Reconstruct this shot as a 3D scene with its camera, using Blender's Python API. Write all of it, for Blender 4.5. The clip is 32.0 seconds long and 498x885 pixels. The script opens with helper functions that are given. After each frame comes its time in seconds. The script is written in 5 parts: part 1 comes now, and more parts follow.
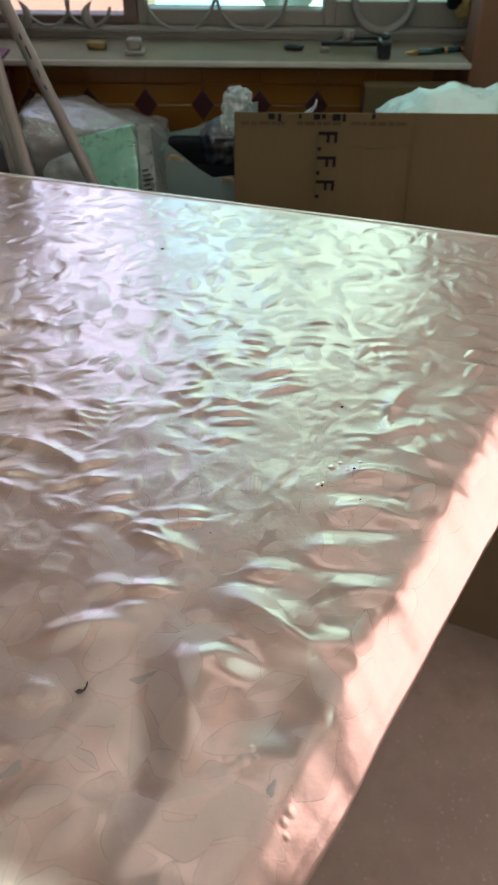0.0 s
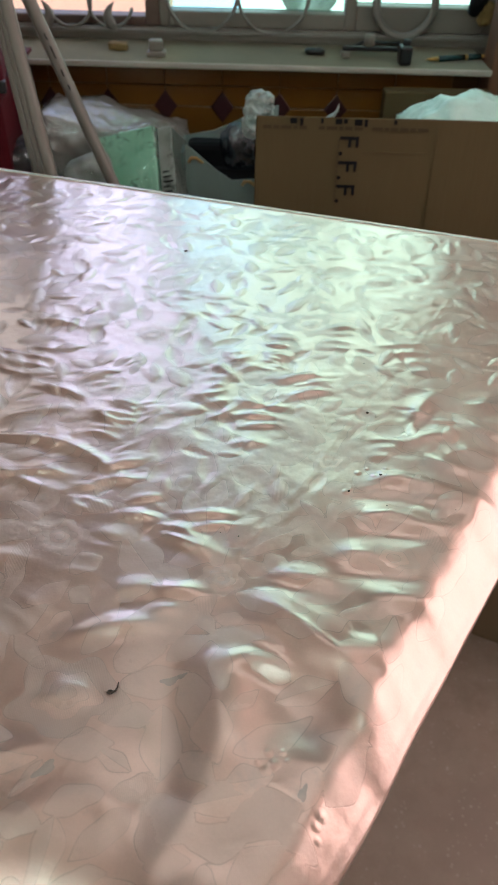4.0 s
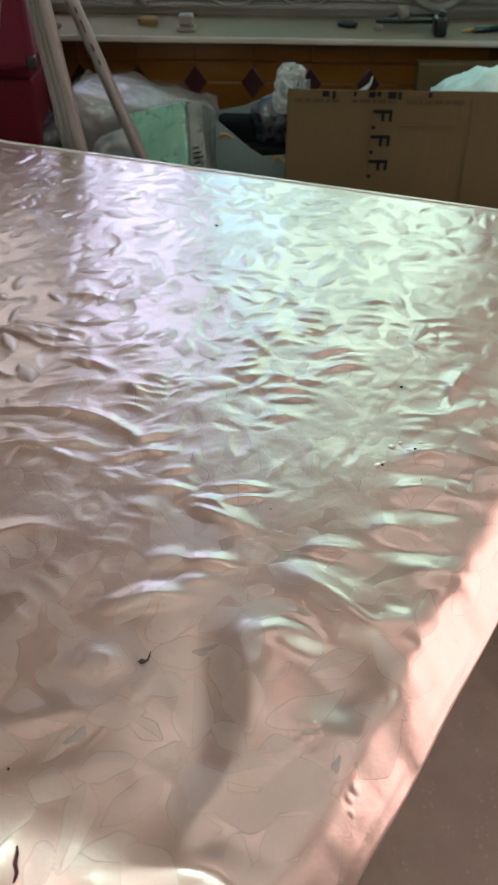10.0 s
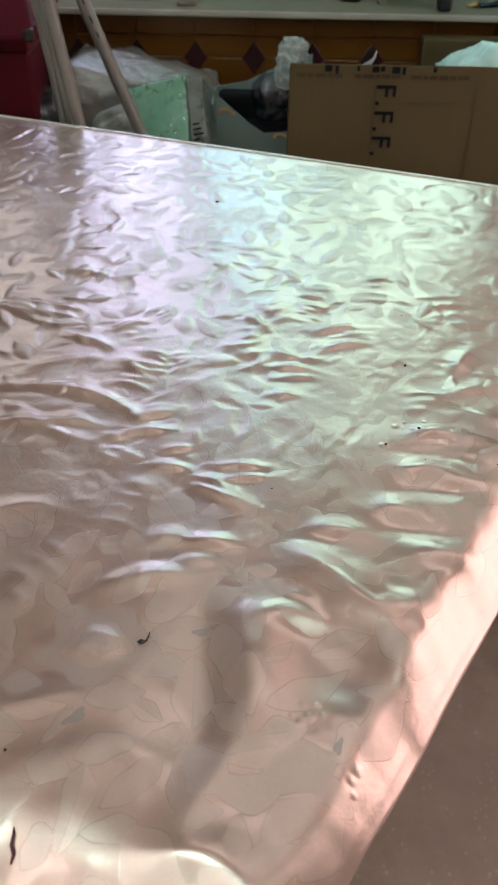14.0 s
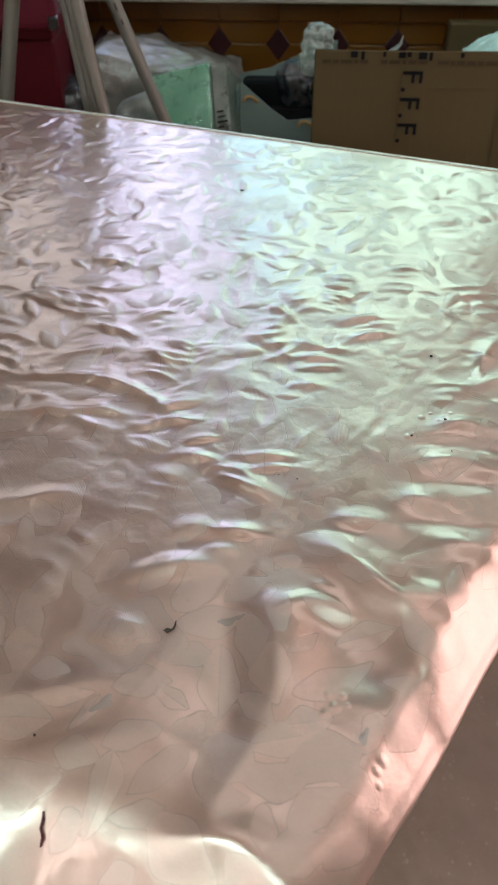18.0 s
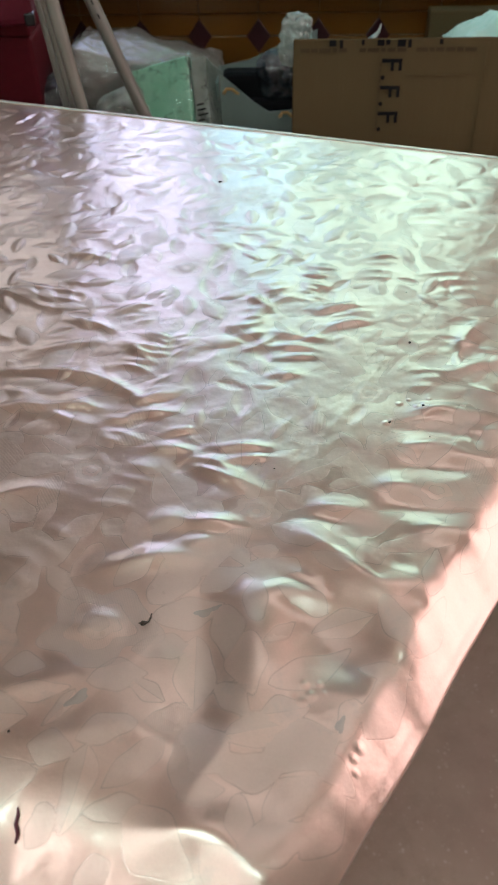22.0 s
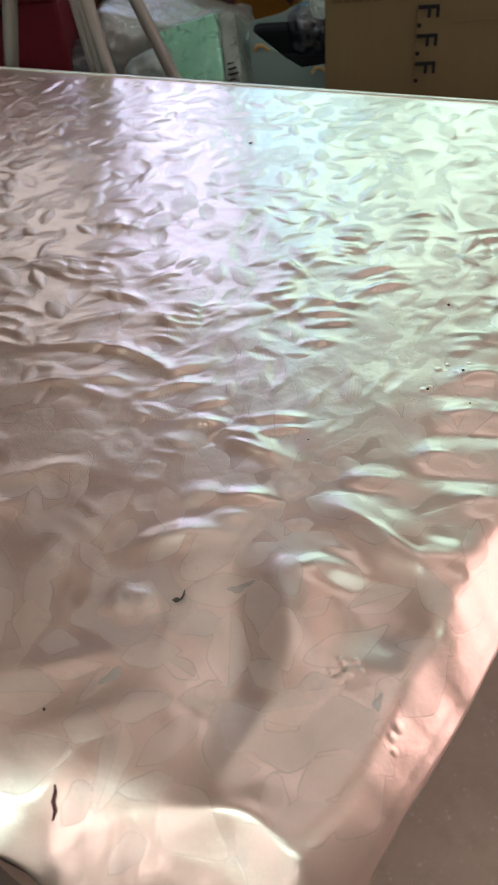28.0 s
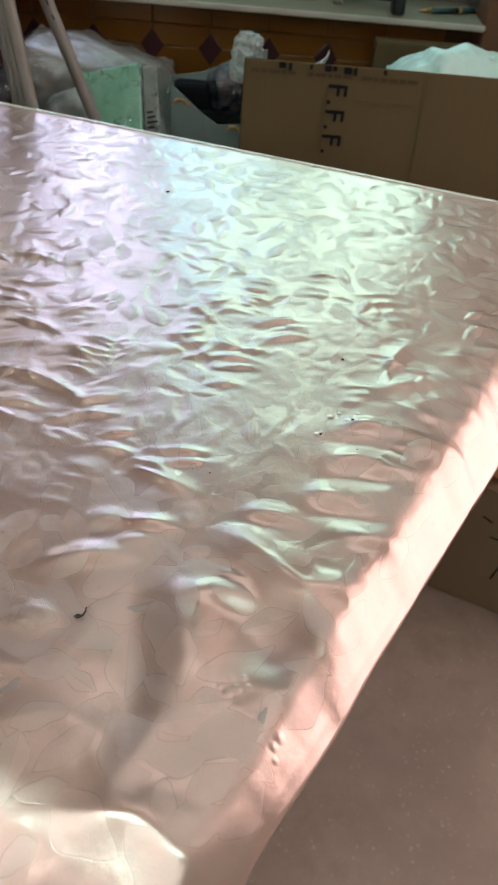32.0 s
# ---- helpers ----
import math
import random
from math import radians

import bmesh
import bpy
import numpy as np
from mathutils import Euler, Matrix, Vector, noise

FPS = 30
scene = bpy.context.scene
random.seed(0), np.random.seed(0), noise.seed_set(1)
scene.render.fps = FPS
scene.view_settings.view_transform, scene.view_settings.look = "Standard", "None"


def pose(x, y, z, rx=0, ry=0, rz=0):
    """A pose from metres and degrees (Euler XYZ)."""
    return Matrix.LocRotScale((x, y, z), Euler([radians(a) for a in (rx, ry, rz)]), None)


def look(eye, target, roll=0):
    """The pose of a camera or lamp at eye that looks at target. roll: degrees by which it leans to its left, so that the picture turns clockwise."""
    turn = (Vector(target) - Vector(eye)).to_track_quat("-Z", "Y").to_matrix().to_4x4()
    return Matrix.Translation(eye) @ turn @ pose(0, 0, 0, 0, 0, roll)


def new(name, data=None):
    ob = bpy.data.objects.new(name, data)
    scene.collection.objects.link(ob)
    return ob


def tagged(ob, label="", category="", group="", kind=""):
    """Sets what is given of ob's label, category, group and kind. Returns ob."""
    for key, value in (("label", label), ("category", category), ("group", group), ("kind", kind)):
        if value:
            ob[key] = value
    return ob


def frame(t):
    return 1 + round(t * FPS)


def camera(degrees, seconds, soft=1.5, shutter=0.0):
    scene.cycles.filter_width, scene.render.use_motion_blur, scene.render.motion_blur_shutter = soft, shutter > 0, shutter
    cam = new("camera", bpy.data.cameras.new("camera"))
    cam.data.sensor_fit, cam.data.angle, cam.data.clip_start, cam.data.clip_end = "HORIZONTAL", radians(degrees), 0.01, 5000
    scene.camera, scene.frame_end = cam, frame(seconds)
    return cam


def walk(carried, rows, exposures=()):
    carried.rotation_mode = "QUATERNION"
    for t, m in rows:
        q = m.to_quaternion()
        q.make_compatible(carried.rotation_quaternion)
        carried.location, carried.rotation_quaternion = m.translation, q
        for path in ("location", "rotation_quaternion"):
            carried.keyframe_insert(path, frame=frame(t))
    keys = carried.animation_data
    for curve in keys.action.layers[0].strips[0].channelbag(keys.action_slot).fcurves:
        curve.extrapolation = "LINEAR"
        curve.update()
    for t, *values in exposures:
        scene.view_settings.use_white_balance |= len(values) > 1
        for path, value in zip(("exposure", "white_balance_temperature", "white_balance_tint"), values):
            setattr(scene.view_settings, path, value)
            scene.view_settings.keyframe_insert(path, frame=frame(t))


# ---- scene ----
cam = camera(35.7, 32.0)
cam.data.dof.use_dof, cam.data.dof.focus_distance, cam.data.dof.aperture_fstop = True, 0.70, 14.0
# seconds, eye, yaw, pitch, roll
PATH = [
    (0, 0.0002, 0.0007, 1.2504, -1.41, -40.35, 0.87),
    (0.5, -0.0050, 0.0002, 1.2475, -1.34, -40.44, 0.97),
    (1, -0.0043, -0.0015, 1.2485, -1.19, -40.49, 1.04),
    (1.5, -0.0053, -0.0037, 1.2508, -1.14, -40.50, 1.08),
    (2, -0.0060, -0.0050, 1.2493, -1.14, -40.42, 1.29),
    (2.5, -0.0096, -0.0029, 1.2471, -1.07, -40.33, 1.40),
    (3, -0.0172, -0.0024, 1.2577, -1.19, -40.38, 1.84),
    (3.5, -0.0237, 0.0006, 1.2564, -1.14, -40.27, 1.91),
    (5.5, -0.0143, -0.0024, 1.2480, -0.82, -40.41, 1.08),
    (6, -0.0046, -0.0048, 1.2520, -0.61, -40.55, 0.88),
    (6.5, -0.0067, -0.0053, 1.2495, -0.35, -40.63, 0.69),
    (7, -0.0128, -0.0034, 1.2439, -0.08, -40.70, 0.66),
    (7.5, -0.0176, -0.0043, 1.2422, 0.23, -40.91, 0.74),
    (8, -0.0226, 0.0022, 1.2557, 0.60, -41.25, 0.78),
    (8.5, -0.0272, 0.0010, 1.2463, 0.95, -41.26, 0.66),
    (9, -0.0286, 0.0006, 1.2452, 1.25, -41.32, 0.48),
    (9.5, -0.0281, -0.0007, 1.2426, 1.37, -41.36, 0.48),
    (10, -0.0288, -0.0007, 1.2394, 1.41, -41.42, 0.49),
    (10.5, -0.0321, 0.0055, 1.2534, 1.23, -41.73, 0.83),
    (11, -0.0311, 0.0084, 1.2387, 1.28, -41.74, 0.86),
    (11.5, -0.0304, 0.0043, 1.2415, 1.28, -41.96, 1.01),
    (12, -0.0387, 0.0067, 1.2334, 1.07, -42.10, 1.29),
    (12.5, -0.0393, 0.0064, 1.2301, 1.19, -42.28, 1.19),
    (13, -0.0385, 0.0049, 1.2282, 1.12, -42.42, 1.26),
    (13.5, -0.0344, 0.0042, 1.2263, 1.13, -42.48, 1.10),
    (15.5, -0.0254, 0.0112, 1.2336, 2.53, -43.18, -0.59),
    (16, -0.0240, 0.0091, 1.2324, 2.97, -43.23, -0.85),
    (16.5, -0.0271, 0.0089, 1.2317, 3.07, -43.28, -0.58),
    (17, -0.0364, 0.0108, 1.2325, 3.01, -43.41, -0.14),
    (17.5, -0.0329, 0.0078, 1.2360, 3.20, -43.52, -0.13),
    (18, -0.0360, 0.0058, 1.2294, 3.28, -43.50, -0.25),
    (18.5, -0.0321, 0.0056, 1.2270, 3.31, -43.56, -0.46),
    (19, -0.0270, 0.0067, 1.2271, 3.33, -43.64, -0.77),
    (19.5, -0.0240, 0.0047, 1.2278, 3.23, -43.68, -1.01),
    (20, -0.0186, 0.0085, 1.2251, 3.26, -43.70, -1.34),
    (20.5, -0.0170, 0.0065, 1.2254, 3.13, -43.71, -1.40),
    (21, -0.0086, 0.0052, 1.2287, 3.34, -43.75, -1.76),
    (21.5, -0.0075, 0.0055, 1.2301, 3.45, -43.79, -1.92),
    (22, -0.0164, 0.0063, 1.2223, 3.18, -43.77, -1.61),
    (22.5, -0.0157, 0.0055, 1.2228, 3.25, -43.86, -1.69),
    (23, -0.0074, 0.0048, 1.2279, 3.45, -44.02, -1.88),
    (23.5, -0.0081, 0.0041, 1.2239, 3.49, -44.18, -1.99),
    (24, -0.0127, 0.0079, 1.2136, 3.55, -44.36, -2.13),
    (24.5, -0.0033, 0.0059, 1.2161, 4.12, -44.81, -2.73),
    (25, -0.0015, 0.0073, 1.2144, 4.68, -45.29, -3.35),
    (25.5, -0.0052, 0.0162, 1.2038, 5.06, -45.61, -3.73),
    (27.5, -0.0051, 0.0188, 1.2196, 7.06, -46.11, -5.31),
    (28, -0.0082, 0.0212, 1.2145, 7.97, -46.08, -6.22),
    (28.5, 0.0036, 0.0177, 1.2178, 9.43, -46.09, -7.43),
    (29, 0.0036, 0.0151, 1.2129, 11.48, -45.92, -9.35),
    (29.5, 0.0059, -0.0123, 1.2307, 14.13, -46.09, -10.79),
    (30, -0.0139, -0.0197, 1.2349, 12.56, -46.18, -8.65),
    (30.5, -0.0056, -0.0216, 1.2336, 4.83, -45.86, -1.54),
    (31, -0.0076, -0.0107, 1.2442, -1.24, -44.58, 3.57),
    (31.5, -0.0101, -0.0131, 1.2456, -3.22, -43.52, 5.00),
    (32, -0.0222, -0.0163, 1.2436, -3.92, -43.13, 5.97),
]
walk(cam, [(t, pose(x, y, z, 90 + pitch, 0, yaw) @ pose(0, 0, 0, 0, 0, roll)) for t, x, y, z, yaw, pitch, roll in PATH], [(0.0, 0.16), (10.0, 0.14), (20.0, 0.16), (24.0, 0.20), (28.0, 0.25), (30.0, 0.31), (31.0, 0.30), (32.0, 0.24)])

# ---- light ----
world = bpy.data.worlds.new("sky")
scene.world = world
world.use_nodes = True
wn = world.node_tree.nodes
sky = wn.new("ShaderNodeTexSky")
sky.sky_type, sky.sun_disc = "NISHITA", False
sky.sun_elevation, sky.sun_rotation = radians(50), radians(200)
wn["Background"].inputs["Strength"].default_value = 0.1
world.node_tree.links.new(sky.outputs["Color"], wn["Background"].inputs["Color"])
sun = new("sun", bpy.data.lights.new("sun", "SUN"))
sun.data.energy, sun.data.angle, sun.data.color = 1.0, radians(12), (1.0, 0.95, 0.88)
sun.matrix_world = look((0, 6, 9), (0.5, 0, 0))
GLOW_WHITE, GLOW_GREEN, GLOW_EAST, GLOW_PANEL = 2.95, 2.52, 2.2, 0.97
GLOW_SOUTH = 1.6


# ---- materials ----
def nodes_of(name):
    m = bpy.data.materials.new(name)
    m.use_nodes = True
    t = m.node_tree
    return m, t, t.nodes["Principled BSDF"]


def mathn(t, op, a, b=None, c=None):
    n = t.nodes.new("ShaderNodeMath")
    n.operation = op
    for k, v in enumerate((a, b, c)):
        if v is None:
            continue
        if isinstance(v, (int, float)):
            n.inputs[k].default_value = v
        else:
            t.links.new(v, n.inputs[k])
    return n.outputs[0]


def mixc(t, fac, a, b):
    n = t.nodes.new("ShaderNodeMix")
    n.data_type = "RGBA"
    for k, v in ((0, fac), (6, a), (7, b)):
        if isinstance(v, (int, float)):
            n.inputs[k].default_value = v
        elif isinstance(v, tuple):
            n.inputs[k].default_value = (*v, 1)
        else:
            t.links.new(v, n.inputs[k])
    return n.outputs[2]


def coords(t, scale=(1, 1, 1)):
    c = t.nodes.new("ShaderNodeTexCoord")
    m = t.nodes.new("ShaderNodeMapping")
    m.inputs["Scale"].default_value = scale
    t.links.new(c.outputs["Object"], m.inputs["Vector"])
    return m.outputs[0]


def noisen(t, vec, scale, detail=3.0, rough=0.5):
    n = t.nodes.new("ShaderNodeTexNoise")
    n.inputs["Scale"].default_value, n.inputs["Detail"].default_value, n.inputs["Roughness"].default_value = scale, detail, rough
    t.links.new(vec, n.inputs["Vector"])
    return n.outputs["Fac"]


def ramp(t, fac, lo, hi):
    n = t.nodes.new("ShaderNodeMapRange")
    n.inputs[1].default_value, n.inputs[2].default_value = lo, hi
    t.links.new(fac, n.inputs[0])
    return n.outputs[0]


def surface(name, colour, rough=0.5, spread=0.2, scale=30.0, bump=0.1, metal=0.0, stretch=(1, 1, 1), coat=0.0, second=None, fine=6.0):
    """A plain painted, moulded or woven surface: two scales of colour change, wear in the gloss and a fine relief."""
    m, t, p = nodes_of(name)
    v = coords(t, stretch)
    big, small = noisen(t, v, scale * 0.2, 4), noisen(t, v, scale * fine, 3)
    dark = tuple(c * (1 - spread) for c in colour)
    light = second or tuple(min(1, c * (1 + spread)) for c in colour)
    a = mixc(t, ramp(t, big, 0.3, 0.7), dark, light)
    b = mixc(t, ramp(t, small, 0.35, 0.65), tuple(c * (1 - spread * 0.5) for c in colour), a)
    out = mixc(t, 0.45, a, b)
    rnd = t.nodes.new("ShaderNodeObjectInfo")
    out = mixc(t, mathn(t, "MULTIPLY", rnd.outputs["Random"], 0.25 * min(1, spread * 2)), out, dark)
    t.links.new(out, p.inputs["Base Color"])
    t.links.new(mathn(t, "ADD", mathn(t, "MULTIPLY", big, 0.2), rough - 0.1), p.inputs["Roughness"])
    p.inputs["Metallic"].default_value, p.inputs["Coat Weight"].default_value = metal, coat
    if bump:
        bn = t.nodes.new("ShaderNodeBump")
        bn.inputs["Strength"].default_value, bn.inputs["Distance"].default_value = bump, 0.002
        t.links.new(small, bn.inputs["Height"])
        t.links.new(bn.outputs[0], p.inputs["Normal"])
    return m


def glow(name, colour, strength, second=None):
    m, t, p = nodes_of(name)
    e = t.nodes.new("ShaderNodeEmission")
    e.inputs["Color"].default_value, e.inputs["Strength"].default_value = (*colour, 1), strength
    if second:
        t.links.new(mixc(t, noisen(t, coords(t), 1.2, 2), colour, second), e.inputs["Color"])
    t.links.new(e.outputs[0], t.nodes["Material Output"].inputs["Surface"])
    return m


def clear(name, colour, gloss=0.06, rough=0.02, milk=0.0, milk_colour=(0.8, 0.8, 0.8)):
    """Thin glass or plastic film: lets light through in its tint, reflects a little, and scatters a share."""
    m, t, p = nodes_of(name)
    tr, gl, df = t.nodes.new("ShaderNodeBsdfTransparent"), t.nodes.new("ShaderNodeBsdfGlossy"), t.nodes.new("ShaderNodeBsdfTranslucent")
    d2 = t.nodes.new("ShaderNodeBsdfDiffuse")
    tr.inputs["Color"].default_value, gl.inputs["Roughness"].default_value = (*colour, 1), rough
    df.inputs["Color"].default_value = d2.inputs["Color"].default_value = (*milk_colour, 1)
    m0, m1, m2 = (t.nodes.new("ShaderNodeMixShader") for _ in range(3))
    t.links.new(df.outputs[0], m0.inputs[1]), t.links.new(d2.outputs[0], m0.inputs[2])
    t.links.new(tr.outputs[0], m1.inputs[1]), t.links.new(m0.outputs[0], m1.inputs[2])
    t.links.new(m1.outputs[0], m2.inputs[1]), t.links.new(gl.outputs[0], m2.inputs[2])
    m0.inputs[0].default_value, m1.inputs[0].default_value, m2.inputs[0].default_value = 0.5, milk, gloss
    if milk:
        v = coords(t)
        n = noisen(t, v, 18, 4)
        t.links.new(mathn(t, "MULTIPLY_ADD", ramp(t, n, 0.35, 0.65), milk * 0.7, milk * 0.5), m1.inputs[0])
        bn = t.nodes.new("ShaderNodeBump")
        bn.inputs["Strength"].default_value, bn.inputs["Distance"].default_value = 0.6, 0.01
        t.links.new(noisen(t, v, 45, 3), bn.inputs["Height"])
        t.links.new(bn.outputs[0], gl.inputs["Normal"])
    t.links.new(m2.outputs[0], t.nodes["Material Output"].inputs["Surface"])
    return m


CLOTH_DARK, CLOTH_LIGHT = (0.695, 0.502, 0.424), (0.81, 0.594, 0.508)
LEAF_GREY, LEAF_PINK = (0.54, 0.435, 0.378), (0.92, 0.695, 0.600)
CLOTH_METAL, CLOTH_ROUGH = 0.80, 0.16


def vinyl(name, tints, rough, metal):
    """Champagne vinyl: satin metallic print under a clear coat, with fine grain, smudges and scuffs."""
    m, t, p = nodes_of(name)
    base = coords(t)
    wear, fine = noisen(t, base, 9, 5, 0.6), noisen(t, base, 700, 2)
    lo, hi = tints
    colour = mixc(t, ramp(t, wear, 0.3, 0.7), lo, hi)
    colour = mixc(t, mathn(t, "MULTIPLY", ramp(t, fine, 0.35, 0.65), 0.10), colour, tuple(c * 0.72 for c in lo))
    smudge = mathn(t, "MULTIPLY", ramp(t, noisen(t, base, 26, 5, 0.65), 0.60, 0.72), 0.30)
    colour = mixc(t, smudge, colour, (0.36, 0.34, 0.34))
    relief = mathn(t, "ADD", mathn(t, "MULTIPLY", noisen(t, base, 60, 4), 0.60), mathn(t, "MULTIPLY", noisen(t, base, 210, 3), 0.12))
    t.links.new(colour, p.inputs["Base Color"])
    ro = mathn(t, "MULTIPLY_ADD", ramp(t, wear, 0.4, 0.8), 0.05, rough)
    t.links.new(ro, p.inputs["Coat Roughness"])
    t.links.new(mathn(t, "ADD", ro, 0.12), p.inputs["Roughness"])
    p.inputs["Coat Weight"].default_value, p.inputs["Coat IOR"].default_value = 1.0, 1.5
    p.inputs["Metallic"].default_value = metal
    p.inputs["Specular IOR Level"].default_value = 0.6
    bn = t.nodes.new("ShaderNodeBump")
    bn.inputs["Strength"].default_value, bn.inputs["Distance"].default_value = 0.8, 0.0009
    t.links.new(relief, bn.inputs["Height"])
    t.links.new(bn.outputs[0], p.inputs["Normal"])
    t.links.new(bn.outputs[0], p.inputs["Coat Normal"])
    return m


def printed_vinyl():
    """The same vinyl with its pressed print: each leaf and blossom differs in tint and sheen and has a fine pressed outline."""
    m, t, p = nodes_of("printed_satin_vinyl")
    base = coords(t)

    def fields(name):
        n, x = t.nodes.new("ShaderNodeAttribute"), t.nodes.new("ShaderNodeSeparateXYZ")
        n.attribute_name = name
        t.links.new(n.outputs["Vector"], x.inputs[0])
        return x.outputs

    rim, tone, half = fields("leaf")
    ring, bloom_tone, ribbed = fields("blossom")
    inside = ramp(t, rim, -0.0010, 0.0010)
    line = mathn(t, "SUBTRACT", 1.0, ramp(t, mathn(t, "ABSOLUTE", rim), 0.00012, 0.00045))
    line = mathn(t, "MAXIMUM", line, mathn(t, "MULTIPLY", inside, mathn(t, "SUBTRACT", 1.0, ramp(t, mathn(t, "ABSOLUTE", half), 0.0001, 0.0004))))
    shade = mathn(t, "FRACT", mathn(t, "ADD", tone, mathn(t, "MULTIPLY", mathn(t, "LESS_THAN", half, 0.0), 0.45)))
    in_bloom = mathn(t, "SUBTRACT", 1.0, ramp(t, ring, 1.10, 1.112))
    level = mathn(t, "ADD", mathn(t, "ADD", ramp(t, ring, 0.200, 0.206), ramp(t, ring, 0.40, 0.408)), ramp(t, ring, 0.64, 0.65))
    bloom_shade = mathn(t, "FRACT", mathn(t, "MULTIPLY_ADD", level, 0.37, bloom_tone))
    for q in (0.20, 0.40, 0.645, 1.106):
        line = mathn(t, "MAXIMUM", line, mathn(t, "SUBTRACT", 1.0, ramp(t, mathn(t, "ABSOLUTE", mathn(t, "SUBTRACT", ring, q)), 0.004, 0.014)))
    cover = mathn(t, "MAXIMUM", inside, in_bloom)
    mixed = t.nodes.new("ShaderNodeMix")
    t.links.new(in_bloom, mixed.inputs[0]), t.links.new(shade, mixed.inputs[2]), t.links.new(bloom_shade, mixed.inputs[3])
    shade = mixed.outputs[0]
    wear, fine = noisen(t, base, 9, 5, 0.6), noisen(t, base, 700, 2)
    colour = mixc(t, ramp(t, wear, 0.3, 0.7), CLOTH_DARK, CLOTH_LIGHT)
    petal = mixc(t, ramp(t, shade, 0.10, 0.90), LEAF_GREY, LEAF_PINK)
    colour = mixc(t, mathn(t, "MULTIPLY", cover, 0.40), colour, petal)
    colour = mixc(t, mathn(t, "MULTIPLY", ramp(t, fine, 0.35, 0.65), 0.10), colour, tuple(c * 0.72 for c in CLOTH_DARK))
    wave = t.nodes.new("ShaderNodeTexWave")
    wave.inputs["Scale"].default_value, wave.inputs["Distortion"].default_value = 250.0, 0.3
    t.links.new(base, wave.inputs["Vector"])
    ribs = mathn(t, "MULTIPLY", mathn(t, "MULTIPLY", wave.outputs["Fac"], ramp(t, ribbed, 0.45, 0.55)), cover)
    colour = mixc(t, mathn(t, "MULTIPLY", ribs, 0.28), colour, tuple(c * 0.66 for c in CLOTH_DARK))
    colour = mixc(t, mathn(t, "MULTIPLY", mathn(t, "MULTIPLY", line, ramp(t, noisen(t, base, 40, 2), 0.33, 0.60)), 0.36), colour, (0.34, 0.26, 0.22))
    smudge = mathn(t, "MULTIPLY", ramp(t, noisen(t, base, 26, 5, 0.65), 0.60, 0.72), 0.26)
    colour = mixc(t, smudge, colour, (0.38, 0.35, 0.34))
    t.links.new(colour, p.inputs["Base Color"])
    grey = mathn(t, "MULTIPLY", cover, mathn(t, "SUBTRACT", 1.0, shade))
    ro = mathn(t, "ADD", mathn(t, "MULTIPLY_ADD", cover, 0.03, CLOTH_ROUGH), mathn(t, "MULTIPLY", grey, 0.12))
    ro = mathn(t, "ADD", ro, mathn(t, "MULTIPLY", ramp(t, wear, 0.4, 0.8), 0.05))
    t.links.new(ro, p.inputs["Coat Roughness"])
    t.links.new(mathn(t, "ADD", ro, 0.12), p.inputs["Roughness"])
    p.inputs["Coat Weight"].default_value, p.inputs["Coat IOR"].default_value = 1.0, 1.5
    t.links.new(mathn(t, "MULTIPLY_ADD", cover, -0.02, CLOTH_METAL), p.inputs["Metallic"])
    p.inputs["Specular IOR Level"].default_value = 0.6
    relief = mathn(t, "ADD", mathn(t, "MULTIPLY", noisen(t, base, 60, 4), 0.60), mathn(t, "MULTIPLY", noisen(t, base, 210, 3), 0.12))
    relief = mathn(t, "ADD", relief, mathn(t, "ADD", mathn(t, "MULTIPLY", line, -0.06), mathn(t, "MULTIPLY", ribs, 0.04)))
    bn = t.nodes.new("ShaderNodeBump")
    bn.inputs["Strength"].default_value, bn.inputs["Distance"].default_value = 0.8, 0.0009
    t.links.new(relief, bn.inputs["Height"])
    t.links.new(bn.outputs[0], p.inputs["Normal"])
    t.links.new(bn.outputs[0], p.inputs["Coat Normal"])
    return m


def floor_material():
    m, t, p = nodes_of("terrazzo")
    v = coords(t)
    big = noisen(t, v, 3.0, 5, 0.6)
    a = mixc(t, ramp(t, big, 0.35, 0.65), (0.27, 0.180, 0.143), (0.38, 0.27, 0.216))
    vo = t.nodes.new("ShaderNodeTexVoronoi")
    vo.inputs["Scale"].default_value = 95.0
    t.links.new(v, vo.inputs["Vector"])
    chip = mathn(t, "SUBTRACT", 1.0, ramp(t, vo.outputs["Distance"], 0.10, 0.34))
    a = mixc(t, mathn(t, "MULTIPLY", mathn(t, "MULTIPLY", chip, 0.45), ramp(t, noisen(t, v, 30, 2), 0.45, 0.7)), a, (0.56, 0.45, 0.39))
    dirt = ramp(t, noisen(t, v, 16, 6, 0.7), 0.48, 0.66)
    a = mixc(t, mathn(t, "MULTIPLY", dirt, 0.6), a, (0.26, 0.178, 0.14))
    t.links.new(a, p.inputs["Base Color"])
    t.links.new(mathn(t, "MULTIPLY_ADD", big, 0.2, 0.35), p.inputs["Roughness"])
    return m


